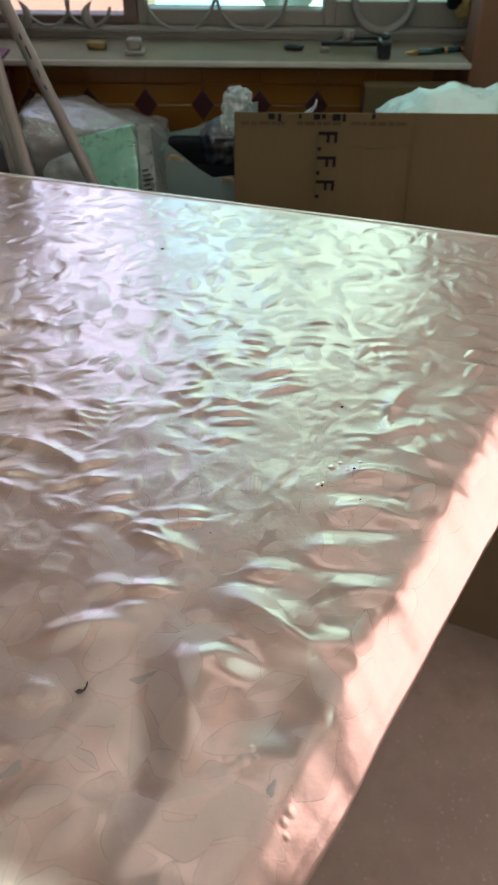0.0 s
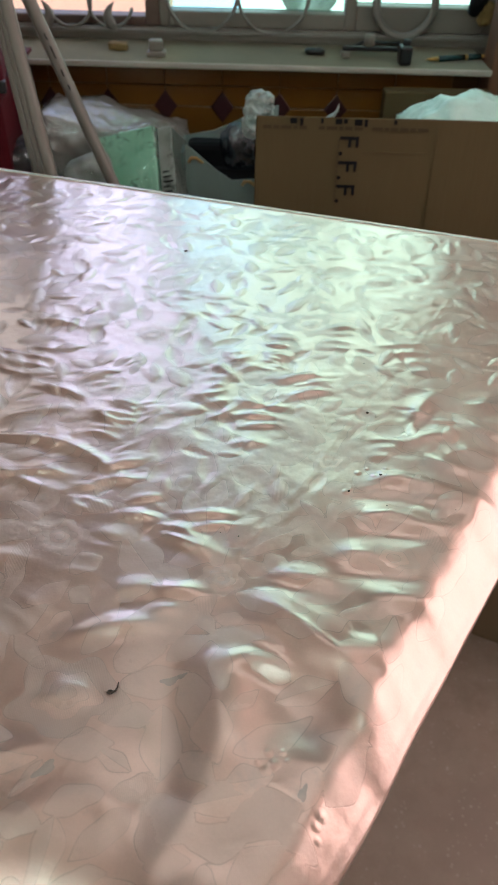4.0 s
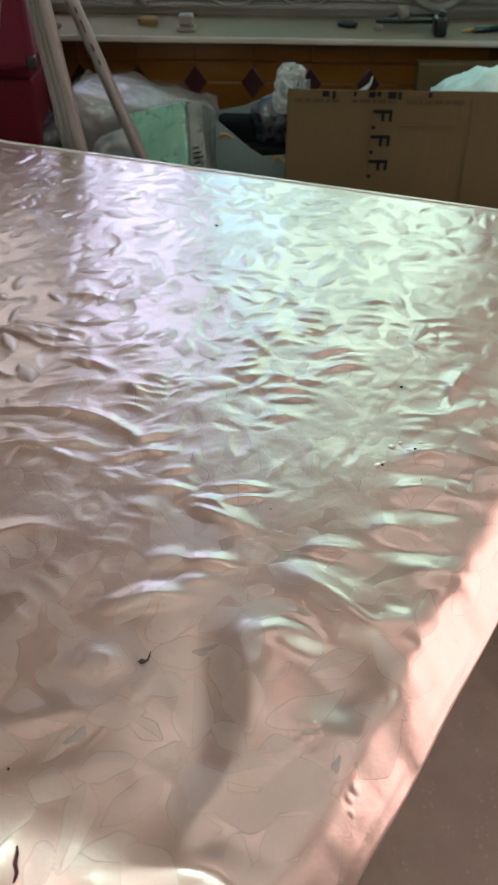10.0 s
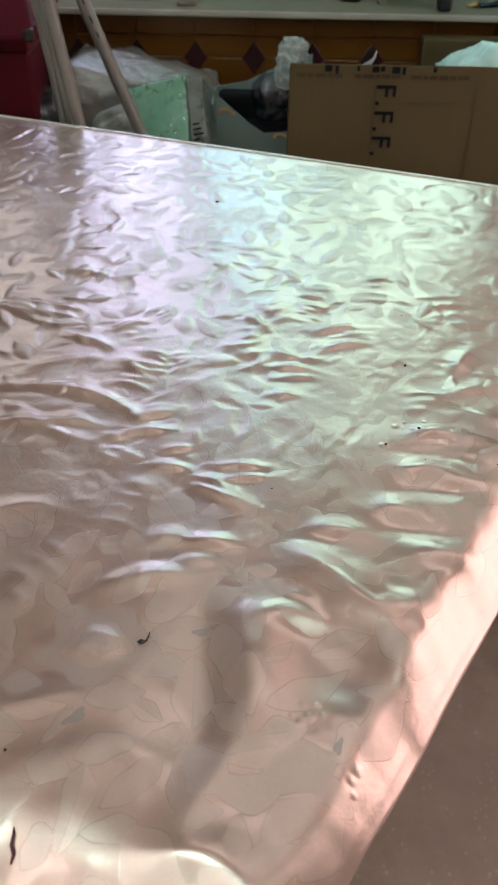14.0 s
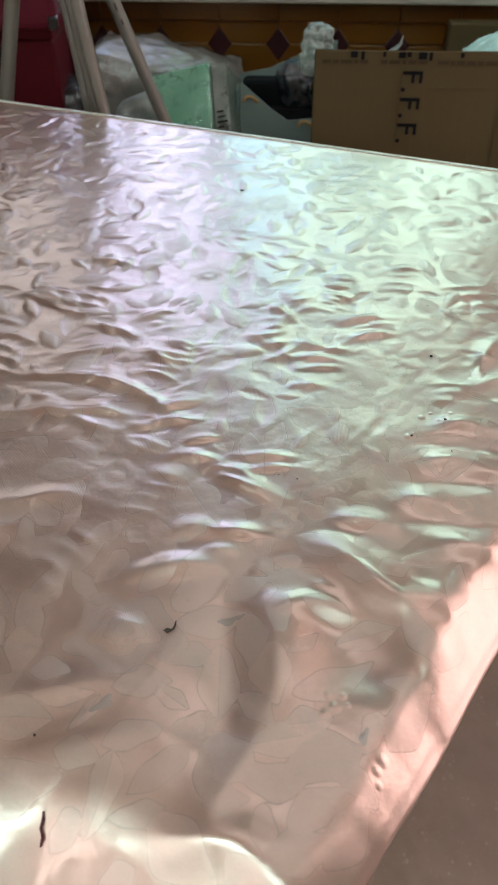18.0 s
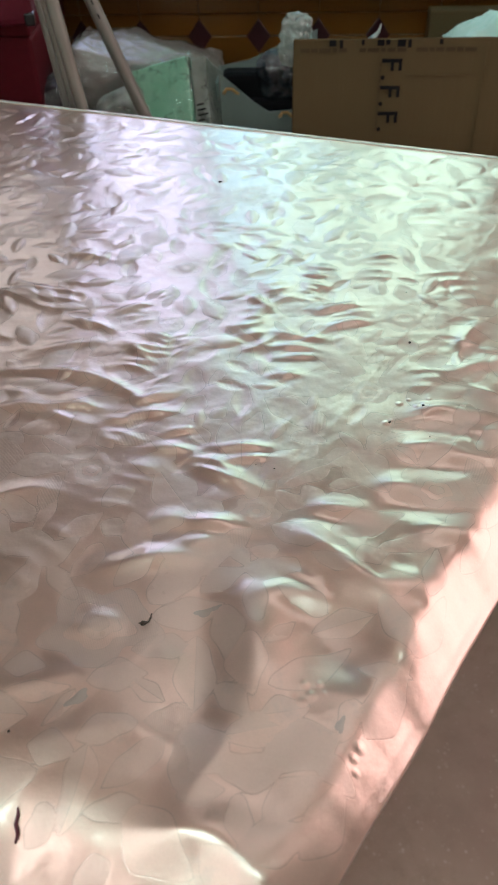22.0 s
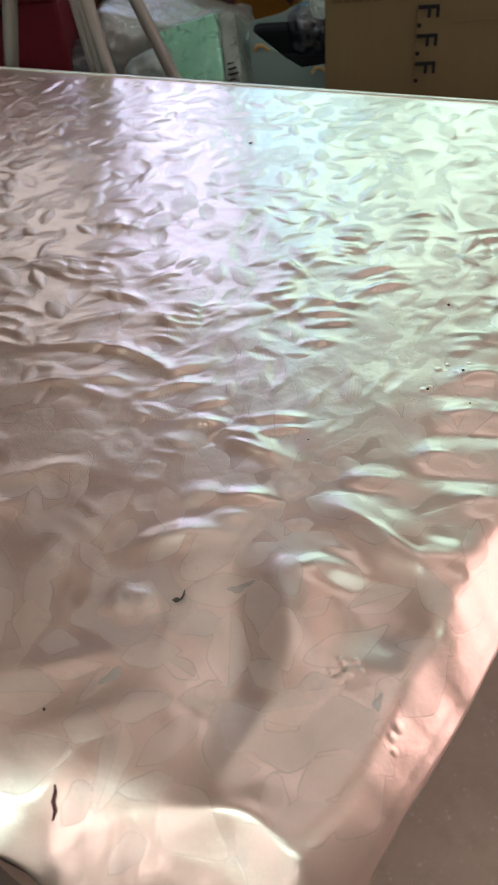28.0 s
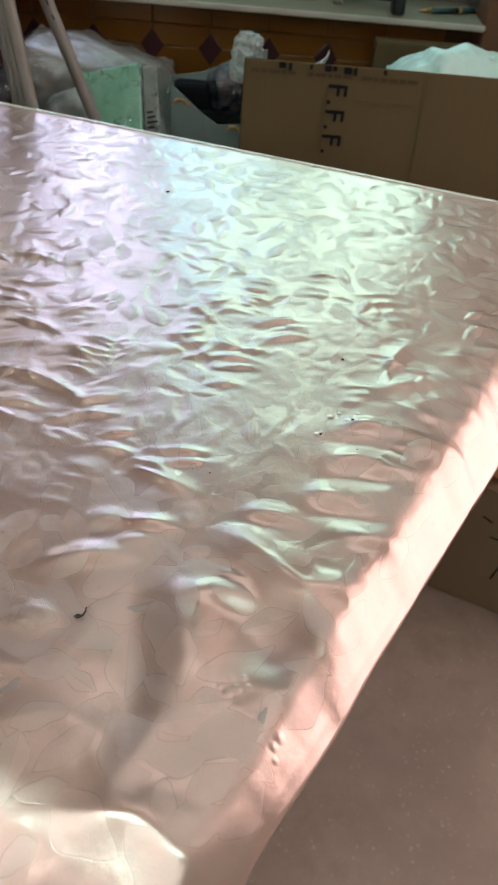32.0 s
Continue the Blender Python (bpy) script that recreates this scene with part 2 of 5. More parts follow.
VINYL = vinyl("satin_vinyl", (CLOTH_DARK, CLOTH_LIGHT), CLOTH_ROUGH, CLOTH_METAL)
PRINT = printed_vinyl()
SMUDGE = vinyl("grey_smudge", ((0.47, 0.395, 0.355), (0.55, 0.455, 0.40)), 0.24, 0.70)
FLOOR = floor_material()
# Pale colour stands in for the line of light along the far edge.
BRIGHT_RIM = surface("bright_rim", (0.78, 0.88, 0.84), 0.2, 0.05, 60, 0.0, coat=1.0)
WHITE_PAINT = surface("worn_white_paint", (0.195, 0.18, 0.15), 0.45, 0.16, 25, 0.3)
SILL_PAINT = surface("worn_sill_paint", (0.225, 0.205, 0.150), 0.8, 0.22, 25, 0.3)
# Lighter strip paints in the light caught by the sill's front edge.
SILL_EDGE_LIT = surface("lit_worn_edge", (0.40, 0.375, 0.315), 0.6, 0.25, 25, 0.3)
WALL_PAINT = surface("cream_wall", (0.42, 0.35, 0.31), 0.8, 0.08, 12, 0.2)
WHITE_REFLECTOR = surface("white_reflector", (0.74, 0.70, 0.66), 0.8, 0.05, 10, 0.2)
# Unseen west wall made dark so that left-facing folds reflect dark.
DARKENED_WALL = surface("darkened_wall", (0.20, 0.165, 0.14), 0.8, 0.08, 12, 0.2)
CEILING = surface("white_ceiling", (0.64, 0.555, 0.49), 0.9, 0.05, 10, 0.2)
BROWN_WALL = surface("terracotta_paint", (0.17, 0.072, 0.034), 0.6, 0.2, 18, 0.3)
TILE = surface("ochre_tile", (0.175, 0.068, 0.008), 0.3, 0.25, 22, 0.1, coat=0.1)
DIAMOND = surface("maroon_tile", (0.055, 0.018, 0.022), 0.25, 0.3, 30, 0.1)
GROUT = surface("grout", (0.11, 0.045, 0.010), 0.9, 0.2, 40, 0.3)
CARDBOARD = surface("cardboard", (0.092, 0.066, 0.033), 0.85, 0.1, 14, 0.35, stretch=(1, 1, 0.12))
# Lit copy of the cardboard: light on the floor carton put in its colour.
LIT_CARDBOARD = surface("lit_cardboard", (0.21, 0.135, 0.08), 0.85, 0.12, 14, 0.35, stretch=(1, 1, 0.12))
INK = surface("black_ink", (0.011, 0.011, 0.012), 0.9, 0.2, 60, 0.0)
FADED_INK = surface("faded_ink", (0.062, 0.044, 0.024), 0.8, 0.2, 60, 0.0)
TAPE = surface("packing_tape", (0.125, 0.083, 0.045), 0.25, 0.08, 20, 0.1)
POLE = surface("grey_beige_plastic", (0.185, 0.172, 0.150), 0.3, 0.10, 20, 0.0, stretch=(1, 1, 0.1))
RED = surface("dark_red_lacquer", (0.085, 0.004, 0.010), 0.6, 0.3, 16, 0.15)
RED_TOP = surface("worn_red_leatherette", (0.10, 0.008, 0.020), 0.55, 0.25, 20, 0.3)
BLACK = surface("black_plastic", (0.007, 0.007, 0.008), 0.35, 0.3, 40, 0.1)
GOLD = surface("gilt_metal", (0.60, 0.38, 0.12), 0.5, 0.15, 40, 0.0, metal=1.0)
TEAL_PEN = surface("dark_green_lacquer", (0.012, 0.05, 0.05), 0.2, 0.2, 40, 0.0)
YELLOW = surface("yellowed_sponge", (0.22, 0.15, 0.05), 0.8, 0.2, 60, 0.4)
ORANGE = surface("orange_plastic", (0.75, 0.33, 0.13), 0.45, 0.12, 30, 0.1)
BAG_TEAL = surface("grey_green_paper", (0.17, 0.215, 0.20), 0.6, 0.12, 18, 0.2)
ROPE = surface("tan_cord", (0.45, 0.27, 0.11), 0.8, 0.2, 200, 0.4)
# Mint tint puts the window's green light into the white sack's colour.
SACK = surface("green_lit_woven_sack", (0.58, 0.82, 0.75), 0.3, 0.12, 40, 0.5)
PAPER = surface("printed_wrap", (0.30, 0.275, 0.25), 0.45, 0.25, 16, 0.25)
def cracked(name, colour, second, dark, scale=26.0):
    """Printed film over paper, with dark broken crease lines."""
    m, t, p = nodes_of(name)
    v = coords(t)
    vo = t.nodes.new("ShaderNodeTexVoronoi")
    vo.feature = "DISTANCE_TO_EDGE"
    vo.inputs["Scale"].default_value = scale
    w = t.nodes.new("ShaderNodeTexNoise")
    w.inputs["Scale"].default_value = scale * 0.9
    t.links.new(v, w.inputs["Vector"])
    a = t.nodes.new("ShaderNodeVectorMath")
    a.operation = "MULTIPLY_ADD"
    a.inputs[1].default_value = (0.10, 0.10, 0.10)
    t.links.new(w.outputs["Color"], a.inputs[0]), t.links.new(v, a.inputs[2])
    t.links.new(a.outputs[0], vo.inputs["Vector"])
    crack = mathn(t, "MULTIPLY", mathn(t, "SUBTRACT", 1.0, ramp(t, vo.outputs["Distance"], 0.0, 0.09)), ramp(t, noisen(t, v, scale * 0.7, 3), 0.46, 0.60))
    base = mixc(t, ramp(t, noisen(t, v, scale * 0.4, 4), 0.3, 0.7), colour, second)
    t.links.new(mixc(t, crack, base, dark), p.inputs["Base Color"])
    p.inputs["Roughness"].default_value = 0.35
    bn = t.nodes.new("ShaderNodeBump")
    bn.inputs["Strength"].default_value, bn.inputs["Distance"].default_value = 0.5, 0.004
    t.links.new(vo.outputs["Distance"], bn.inputs["Height"])
    t.links.new(bn.outputs[0], p.inputs["Normal"])
    return m


END_PAPER = cracked("dull_grey_wrap", (0.16, 0.18, 0.16), (0.30, 0.32, 0.29), (0.02, 0.025, 0.02), 34.0)
GREEN_WRAP = cracked("green_wrap", (0.17, 0.46, 0.30), (0.33, 0.66, 0.48), (0.03, 0.05, 0.04))
# Rag cloth; also the black standing in for shade in bag and pile.
CLOTH_AND_SHADE = surface("dark_cloth", (0.006, 0.006, 0.007), 0.8, 0.3, 60, 0.4)
UPHOLSTERY = surface("grey_brown_upholstery", (0.080, 0.060, 0.046), 0.95, 0.25, 14, 0.5)
WOOD = surface("brown_wood", (0.20, 0.11, 0.055), 0.5, 0.3, 20, 0.2, stretch=(1, 1, 0.15))
GRILLE = surface("grille_paint", (0.19, 0.185, 0.165), 0.5, 0.2, 60, 0.4)
DARK_FRAME = surface("brown_window_frame", (0.10, 0.065, 0.05), 0.5, 0.25, 30, 0.2)
CRUMB = surface("dark_crumb", (0.05, 0.035, 0.025), 0.7, 0.3, 300, 0.3)
SCRAP = surface("maroon_thread", (0.12, 0.02, 0.035), 0.6, 0.3, 300, 0.3)
for mat, level in ((RED, 0.2), (RED_TOP, 0.25), (CARDBOARD, 0.1), (INK, 0.05), (FADED_INK, 0.1), (CLOTH_AND_SHADE, 0.1), (SILL_PAINT, 0.05), (TAPE, 0.1), (WALL_PAINT, 0.2)):
    mat.node_tree.nodes["Principled BSDF"].inputs["Specular IOR Level"].default_value = level
CLEAR_GLASS = clear("clear_glass", (0.96, 0.96, 0.97))
GREEN_GLASS = clear("green_film_glass", (0.735, 0.945, 0.890))
FILM = clear("plastic_film", (0.93, 0.95, 0.94), 0.15, 0.12, 0.22, (0.68, 0.68, 0.67))
SHEER_FILM = clear("sheer_film", (0.96, 0.98, 0.97), 0.10, 0.10, 0.05)
SMOKE_FILM = clear("smoky_film", (0.45, 0.50, 0.56), 0.11, 0.16, 0.06, (0.3, 0.33, 0.36))
MILK_FILM = clear("milky_film", (0.9, 0.9, 0.9), 0.12, 0.25, 0.75, (0.50, 0.54, 0.50))
SKY_WHITE = glow("bright_sky", (0.53, 0.64, 1.0), GLOW_WHITE, (0.62, 0.71, 1.0))
SKY_GREEN = glow("bright_yard", (1.0, 1.0, 1.0), GLOW_GREEN, (0.94, 1.0, 0.98))
SKY_SOUTH = glow("cool_daylight", (0.96, 1.0, 0.97), GLOW_SOUTH)
REAR_PANEL = glow("rear_panel_glow", (0.64, 1.0, 0.97), 8.0)
FILL_PANEL = glow("fill_panel_glow", (1.0, 0.965, 0.93), GLOW_PANEL)
SKY_EAST = glow("warm_daylight", (1.0, 0.74, 0.72), GLOW_EAST)
GLOW_WEST = glow("added_west_glow", (1.0, 0.97, 0.95), 2.6)


# ---- building helpers ----
def thing(name, label, category, group="", at=(0, 0, 0), turn=0.0):
    ob = new(name)
    ob.matrix_world = pose(*at, 0, 0, turn)
    ob.empty_display_size = 0.05
    return tagged(ob, label, category, group)


def mesh_of(name, bm, material, smooth=False):
    me = bpy.data.meshes.new(name)
    bmesh.ops.recalc_face_normals(bm, faces=bm.faces)
    bm.to_mesh(me)
    bm.free()
    me.materials.append(material)
    if smooth:
        me.shade_smooth()
    return me


def part(name, bm, material, parent=None, label="", smooth=False):
    ob = new(name, mesh_of(name, bm, material, smooth))
    if parent:
        ob.parent = parent
    return tagged(ob, label)


def solid(name, bm, material, label, category="", kind="", group="", smooth=False):
    return tagged(part(name, bm, material, None, label, smooth), "", category, group, kind)


def box(lo, hi, bevel=0.0, segments=2):
    bm = bmesh.new()
    c, s = [(a + b) / 2 for a, b in zip(lo, hi)], [abs(b - a) for a, b in zip(lo, hi)]
    bmesh.ops.create_cube(bm, size=1, matrix=Matrix.Translation(c) @ Matrix.Diagonal((*s, 1)))
    if bevel:
        bmesh.ops.bevel(bm, geom=bm.edges[:], offset=bevel, segments=segments, profile=0.5, affect="EDGES")
    return bm


def join(*parts):
    out = bmesh.new()
    for b in parts:
        me = bpy.data.meshes.new("joined")
        b.to_mesh(me)
        b.free()
        out.from_mesh(me)
        bpy.data.meshes.remove(me)
    return out


def tube(points, radius, sides=10, closed=False, flute=0.0, taper=None):
    """A round bar along a line of points."""
    bm, rings = bmesh.new(), []
    pts = [Vector(q) for q in points]
    n = len(pts)
    for k, q in enumerate(pts):
        before, after = pts[(k - 1) % n if closed else max(k - 1, 0)], pts[(k + 1) % n if closed else min(k + 1, n - 1)]
        d = (after - before).normalized()
        side = d.cross(Vector((0, 1, 0.01))).normalized()
        up = side.cross(d)
        r = radius * (taper[k] if taper else 1)
        ring = []
        for j in range(sides):
            a = 2 * math.pi * j / sides
            rr = r * (1 - flute * (j % 2))
            ring.append(bm.verts.new(q + side * math.cos(a) * rr + up * math.sin(a) * rr))
        rings.append(ring)
    for k in range(n if closed else n - 1):
        r1, r2 = rings[k], rings[(k + 1) % n]
        for j in range(sides):
            bm.faces.new((r1[j], r1[(j + 1) % sides], r2[(j + 1) % sides], r2[j]))
    if not closed:
        bm.faces.new(rings[0]), bm.faces.new(rings[-1])
    return bm


def crumple(bm, amount, scale, seed=0.0, cuts=0):
    """Creases and dents a surface as film or thin paper creases."""
    if cuts:
        bmesh.ops.subdivide_edges(bm, edges=bm.edges[:], cuts=cuts, use_grid_fill=True)
    bm.normal_update()
    for v in bm.verts:
        q = v.co * scale + Vector((seed, seed * 1.7, seed * 0.3))
        d = noise.noise(q) + 0.6 * abs(noise.noise(q * 2.3)) + 0.3 * noise.noise(q * 5.1)
        v.co += v.normal * d * amount
    return bm


def pillow(size, at, bulge=0.35, seed=0.0, crease=0.012, scale=12.0, cuts=22):
    """A soft filled bag: a rounded, uneven cushion shape."""
    bm = bmesh.new()
    bmesh.ops.create_cube(bm, size=1)
    bmesh.ops.subdivide_edges(bm, edges=bm.edges[:], cuts=cuts, use_grid_fill=True)
    for v in bm.verts:
        p = Vector(v.co) * 2
        q = Vector((p.x * (1 - bulge * 0.5 * max(p.y * p.y, p.z * p.z) * abs(p.x) ** 2), p.y * (1 - bulge * 0.5 * max(p.x * p.x, p.z * p.z)), p.z * (1 - bulge * 0.5 * max(p.x * p.x, p.y * p.y))))
        v.co = Vector((q.x * size[0] / 2, q.y * size[1] / 2, q.z * size[2] / 2))
    crumple(bm, crease, scale, seed)
    bmesh.ops.translate(bm, verts=bm.verts, vec=at)
    return bm

# ---- the room ----
WALL_Y, GLASS_Y = 1.93, 2.06
CEIL = 2.70
solid("floor", box((-1.45, -1.7, -0.06), (1.6, 2.12, 0.0)), FLOOR, "worn pinkish terrazzo floor with pale chips", "floor", "structure")
solid("ceiling", box((-1.45, -1.7, CEIL), (1.6, 2.12, CEIL + 0.08)), CEILING, "plain white ceiling", "ceiling", "structure")
WEST = -1.45
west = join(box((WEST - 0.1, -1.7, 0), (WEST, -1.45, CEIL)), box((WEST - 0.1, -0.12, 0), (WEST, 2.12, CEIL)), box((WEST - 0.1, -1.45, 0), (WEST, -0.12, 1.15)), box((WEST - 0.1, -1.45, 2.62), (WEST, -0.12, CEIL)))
solid("wall_west", west, DARKENED_WALL, "unseen wall kept dark for the fold reflections, with an added opening", "wall", "structure")
# Unseen west opening and glow, added to brighten the cloth's near-left slope.
solid("backdrop_7", box((-2.4, -3.0, -0.5), (-2.35, 1.4, 4.5)), GLOW_WEST, "glow added outside an unseen west opening", "sky", "structure")
south = join(box((-1.55, -1.8, 0), (-1.2, -1.7, CEIL)), box((0.6, -1.8, 0), (1.7, -1.7, CEIL)), box((-1.2, -1.8, 0), (0.6, -1.7, 1.55)), box((-1.2, -1.8, 2.5), (0.6, -1.7, CEIL)))
solid("wall_south", south, WALL_PAINT, "cream painted wall with a window opening", "wall", "structure")
solid("backdrop_5", box((-3.5, -3.0, -0.5), (3.0, -2.95, 4.0)), SKY_SOUTH, "daylight outside the opposite window", "sky", "structure")
EAST_Y0, EAST_Y1, EAST_Z = 0.05, 1.40, 2.3
east = join(box((1.6, -1.7, 0), (1.72, EAST_Y0, CEIL)), box((1.6, EAST_Y1, 0), (1.72, 2.12, CEIL)), box((1.6, EAST_Y0, EAST_Z), (1.72, EAST_Y1, CEIL)), box((1.6, EAST_Y0, 0), (1.72, EAST_Y1, 0.12)))
solid("wall_east", east, WALL_PAINT, "cream painted wall with a wide window opening", "wall", "structure")
WIN_X0, WIN_X1, WIN_Z0, WIN_Z1 = -1.10, 0.56, 0.765, 2.05
north = join(box((-1.45, WALL_Y + 0.008, 0), (1.6, 2.12, WIN_Z0)), box((-1.45, WALL_Y, WIN_Z0), (WIN_X0, 2.12, CEIL)),
             box((WIN_X1, WALL_Y, WIN_Z0), (1.6, 2.12, CEIL)), box((WIN_X0, WALL_Y, WIN_Z1), (WIN_X1, 2.12, CEIL)))
wall_north = solid("wall_north", north, GROUT, "ochre tiled wall under a window", "wall", "structure")
# Upper pier is unseen; made white to brighten the cloth's right-hand reflection.
solid("wall_pier_top", box((0.525, 1.848, 1.062), (1.6, WALL_Y - 0.002, CEIL)), WHITE_REFLECTOR, "unseen upper pier, made white to brighten the cloth's reflection", "wall", "structure")
solid("wall_pier", box((0.525, 1.845, 0), (1.6, WALL_Y - 0.002, 1.06), 0.006), BROWN_WALL, "terracotta brown painted wall beside the window", "wall", "structure")

# daylight outside
solid("backdrop_1", box((-7, 5.0, -2), (-0.05, 5.05, 8)), SKY_WHITE, "bright overcast sky outside the window", "sky", "structure")
solid("backdrop_2", box((-0.05, 5.0, -2), (7, 5.05, 8)), SKY_GREEN, "bright yard outside the window", "sky", "structure")
solid("backdrop_3", box((2.6, -2.5, -0.5), (2.65, 4.0, 4.5)), SKY_EAST, "warm daylight outside the side window", "sky", "structure")
# This wall glows to stand in for sunlight falling on it.
solid("backdrop_4", box((-3.0, 3.2, -0.5), (-0.3, 3.35, 1.02)), glow("glowing_render", (1.0, 0.60, 0.46), 1.35), "orange rendered wall outside the window, glowing in place of sunlight", "wall", "structure")

# Unseen glowing card, added for the mid-bright reflection at the cloth's left.
solid("backdrop_6", box((-5.0, 3.4, -0.5), (-1.02, 3.5, 5.0)), glow("reflection_glow", (0.90, 0.96, 1.0), 1.15), "unseen glowing card outside the window, added for the cloth's left reflection", "wall", "structure")

# Unseen wall, added to block side light and reflect white in the cloth.
solid("wall_return", box((0.80, 1.42, 0), (1.6, 1.843, CEIL), 0.006), WHITE_REFLECTOR, "unseen white wall, added to keep side light off the carton", "wall", "structure")
# Unseen panels: one added to brighten near cloth, one for its edge highlight.
for name, y, x, deep, mat in (("large dim white ceiling light panel near the window", 1.10, 0.50, 0.28, FILL_PANEL), ("long bright white ceiling light panel behind the table", -0.68, -0.12, 0.17, REAR_PANEL)):
    lamp = thing("added_panel", name, "lamp", "ceiling lights", at=(x, y, CEIL))
    part("frame", box((-0.90, -deep, -0.07), (0.90, deep, -0.002), 0.006), WHITE_PAINT, lamp)
    part("diffuser", box((-0.88, 0.02 - deep, -0.085), (0.88, deep - 0.02, -0.072)), mat, lamp, "glowing panel face")

# window
sill = new("window_sill", mesh_of("window_sill", box((-1.25, 1.830, 0.776), (0.522, 2.03, 0.790), 0.003), SILL_PAINT))
part("nosing", box((-1.25, 1.822, 0.7795), (0.522, 1.8295, 0.7915), 0.003), SILL_EDGE_LIT, sill, "worn front edge, painted lighter for the light on it")
tagged(sill, "worn white painted window sill", "window sill", "", "structure")
window = tagged(new("window_1"), "old painted window with dark casement, green panes and grille", "window", "", "structure")
FR = 2.03


def rail(name, x0, x1, z0, z1, mat, label="", depth=0.05, y=FR):
    return part(name, box((x0, y, z0), (x1, y + depth, z1), 0.004), mat, window, label)


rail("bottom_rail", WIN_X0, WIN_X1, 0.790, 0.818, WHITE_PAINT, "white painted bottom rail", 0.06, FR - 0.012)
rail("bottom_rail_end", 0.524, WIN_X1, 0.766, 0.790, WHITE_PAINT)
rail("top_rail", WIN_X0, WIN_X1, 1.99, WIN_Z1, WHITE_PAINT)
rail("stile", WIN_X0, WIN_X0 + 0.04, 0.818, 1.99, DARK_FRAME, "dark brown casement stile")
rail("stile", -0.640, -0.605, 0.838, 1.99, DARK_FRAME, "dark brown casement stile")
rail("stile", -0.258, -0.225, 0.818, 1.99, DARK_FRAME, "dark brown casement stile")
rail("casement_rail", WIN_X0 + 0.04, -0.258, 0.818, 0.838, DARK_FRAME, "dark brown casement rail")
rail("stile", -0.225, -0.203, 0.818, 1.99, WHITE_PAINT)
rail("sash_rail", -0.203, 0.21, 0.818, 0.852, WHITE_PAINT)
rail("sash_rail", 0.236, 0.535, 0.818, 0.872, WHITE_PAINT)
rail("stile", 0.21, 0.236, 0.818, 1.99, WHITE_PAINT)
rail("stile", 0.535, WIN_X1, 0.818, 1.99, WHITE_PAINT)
part("pane", box((WIN_X0 + 0.04, GLASS_Y, 0.838), (-0.640, GLASS_Y + 0.004, 1.99)), CLEAR_GLASS, window, "clear glass pane")
part("pane", box((-0.605, GLASS_Y, 0.838), (-0.258, GLASS_Y + 0.004, 1.99)), CLEAR_GLASS, window, "clear glass pane")
part("pane", box((-0.203, GLASS_Y, 0.852), (0.21, GLASS_Y + 0.004, 1.99)), GREEN_GLASS, window, "green tinted glass pane")
part("pane", box((0.236, GLASS_Y, 0.872), (0.535, GLASS_Y + 0.004, 1.99)), GREEN_GLASS, window, "green tinted glass pane")

# wrought grille in front of the panes
grille = thing("window_grille", "pale painted wrought iron window grille with rings and scrolls", "grille")
GY = 2.008


def arc(cx, cz, r, a0, a1, n=28):
    return [(cx + r * math.cos(radians(a0 + (a1 - a0) * k / n)), GY, cz + r * math.sin(radians(a0 + (a1 - a0) * k / n))) for k in range(n + 1)]


for cx, r in ((-0.125, 0.082), (0.04, 0.082)):
    part("ring", tube(arc(cx, 0.812 + r, r, 0, 360)[:-1], 0.0042, 8, True), GRILLE, grille, smooth=True)
part("ring", tube(arc(0.345, 0.812 + 0.07, 0.068, 0, 360)[:-1], 0.0095, 8, True), GRILLE, grille, "thick pale ring", True)
for cx, s in ((-0.43, -1), (-0.335, 1)):
    part("scroll", tube(arc(cx, 0.868, 0.05, 270 - 100 * s, 270 + 80 * s), 0.0038, 8), GRILLE, grille, smooth=True)
for cx, s in ((-0.495, 1), (-0.325, -1)):
    pts = [(cx + s * 0.018 * math.sin(k / 8 * 3.1), GY - 0.002, 0.812 + 0.06 * k / 8) for k in range(9)]
    part("leaf", tube(pts, 0.011, 8, taper=[0.4, 0.9, 1.1, 1.15, 1.0, 0.85, 0.6, 0.35, 0.05]), GRILLE, grille, smooth=True)
for z in (0.812, 1.30, 1.90):
    part("bar", box((WIN_X0, GY - 0.004, z - 0.004), (WIN_X1 - 0.02, GY + 0.004, z + 0.004), 0.001), GRILLE, grille)
curtain_bm = pillow((0.16, 0.05, 0.42), (0.125, 2.115, 1.035), 0.5, 4.0, 0.016, 16, 16)
solid("tied_plastic_sheet", curtain_bm, MILK_FILM, "tied up whitish plastic sheet hanging outside the pane", "plastic sheet", smooth=True)

# ---- under the window: tiles ----
def bevel_tile(w, h, d, b=0.002):
    bm = bmesh.new()
    v = [bm.verts.new((x, y, z)) for y, k in ((0, 0), (-d + b * 0.6, 0), (-d, b)) for x, z in ((-w / 2 + k, -h / 2 + k), (w / 2 - k, -h / 2 + k), (w / 2 - k, h / 2 - k), (-w / 2 + k, h / 2 - k))]
    for a in (0, 4):
        for j in range(4):
            bm.faces.new((v[a + j], v[a + (j + 1) % 4], v[a + 4 + (j + 1) % 4], v[a + 4 + j]))
    bm.faces.new(v[8:12])
    return bm


# ---- the table and its cloth ----
AX = Vector((0.9587, -0.2844, 0))
BX = Vector((0.5216, 0.8532, 0))
NR = Vector((0.8532, -0.5216, 0))
NF = Vector((0.2844, 0.9587, 0))
R0, F0, N0 = Vector((0.148, 0.416, 0)), Vector((0.0, 1.191, 0)), Vector((-0.007, 0.150, 0))
TOP = 0.75
CORNER = Vector((0.5208, 1.0264, 0))

rng = np.random.default_rng(11)
LATTICE = rng.random((257, 257))


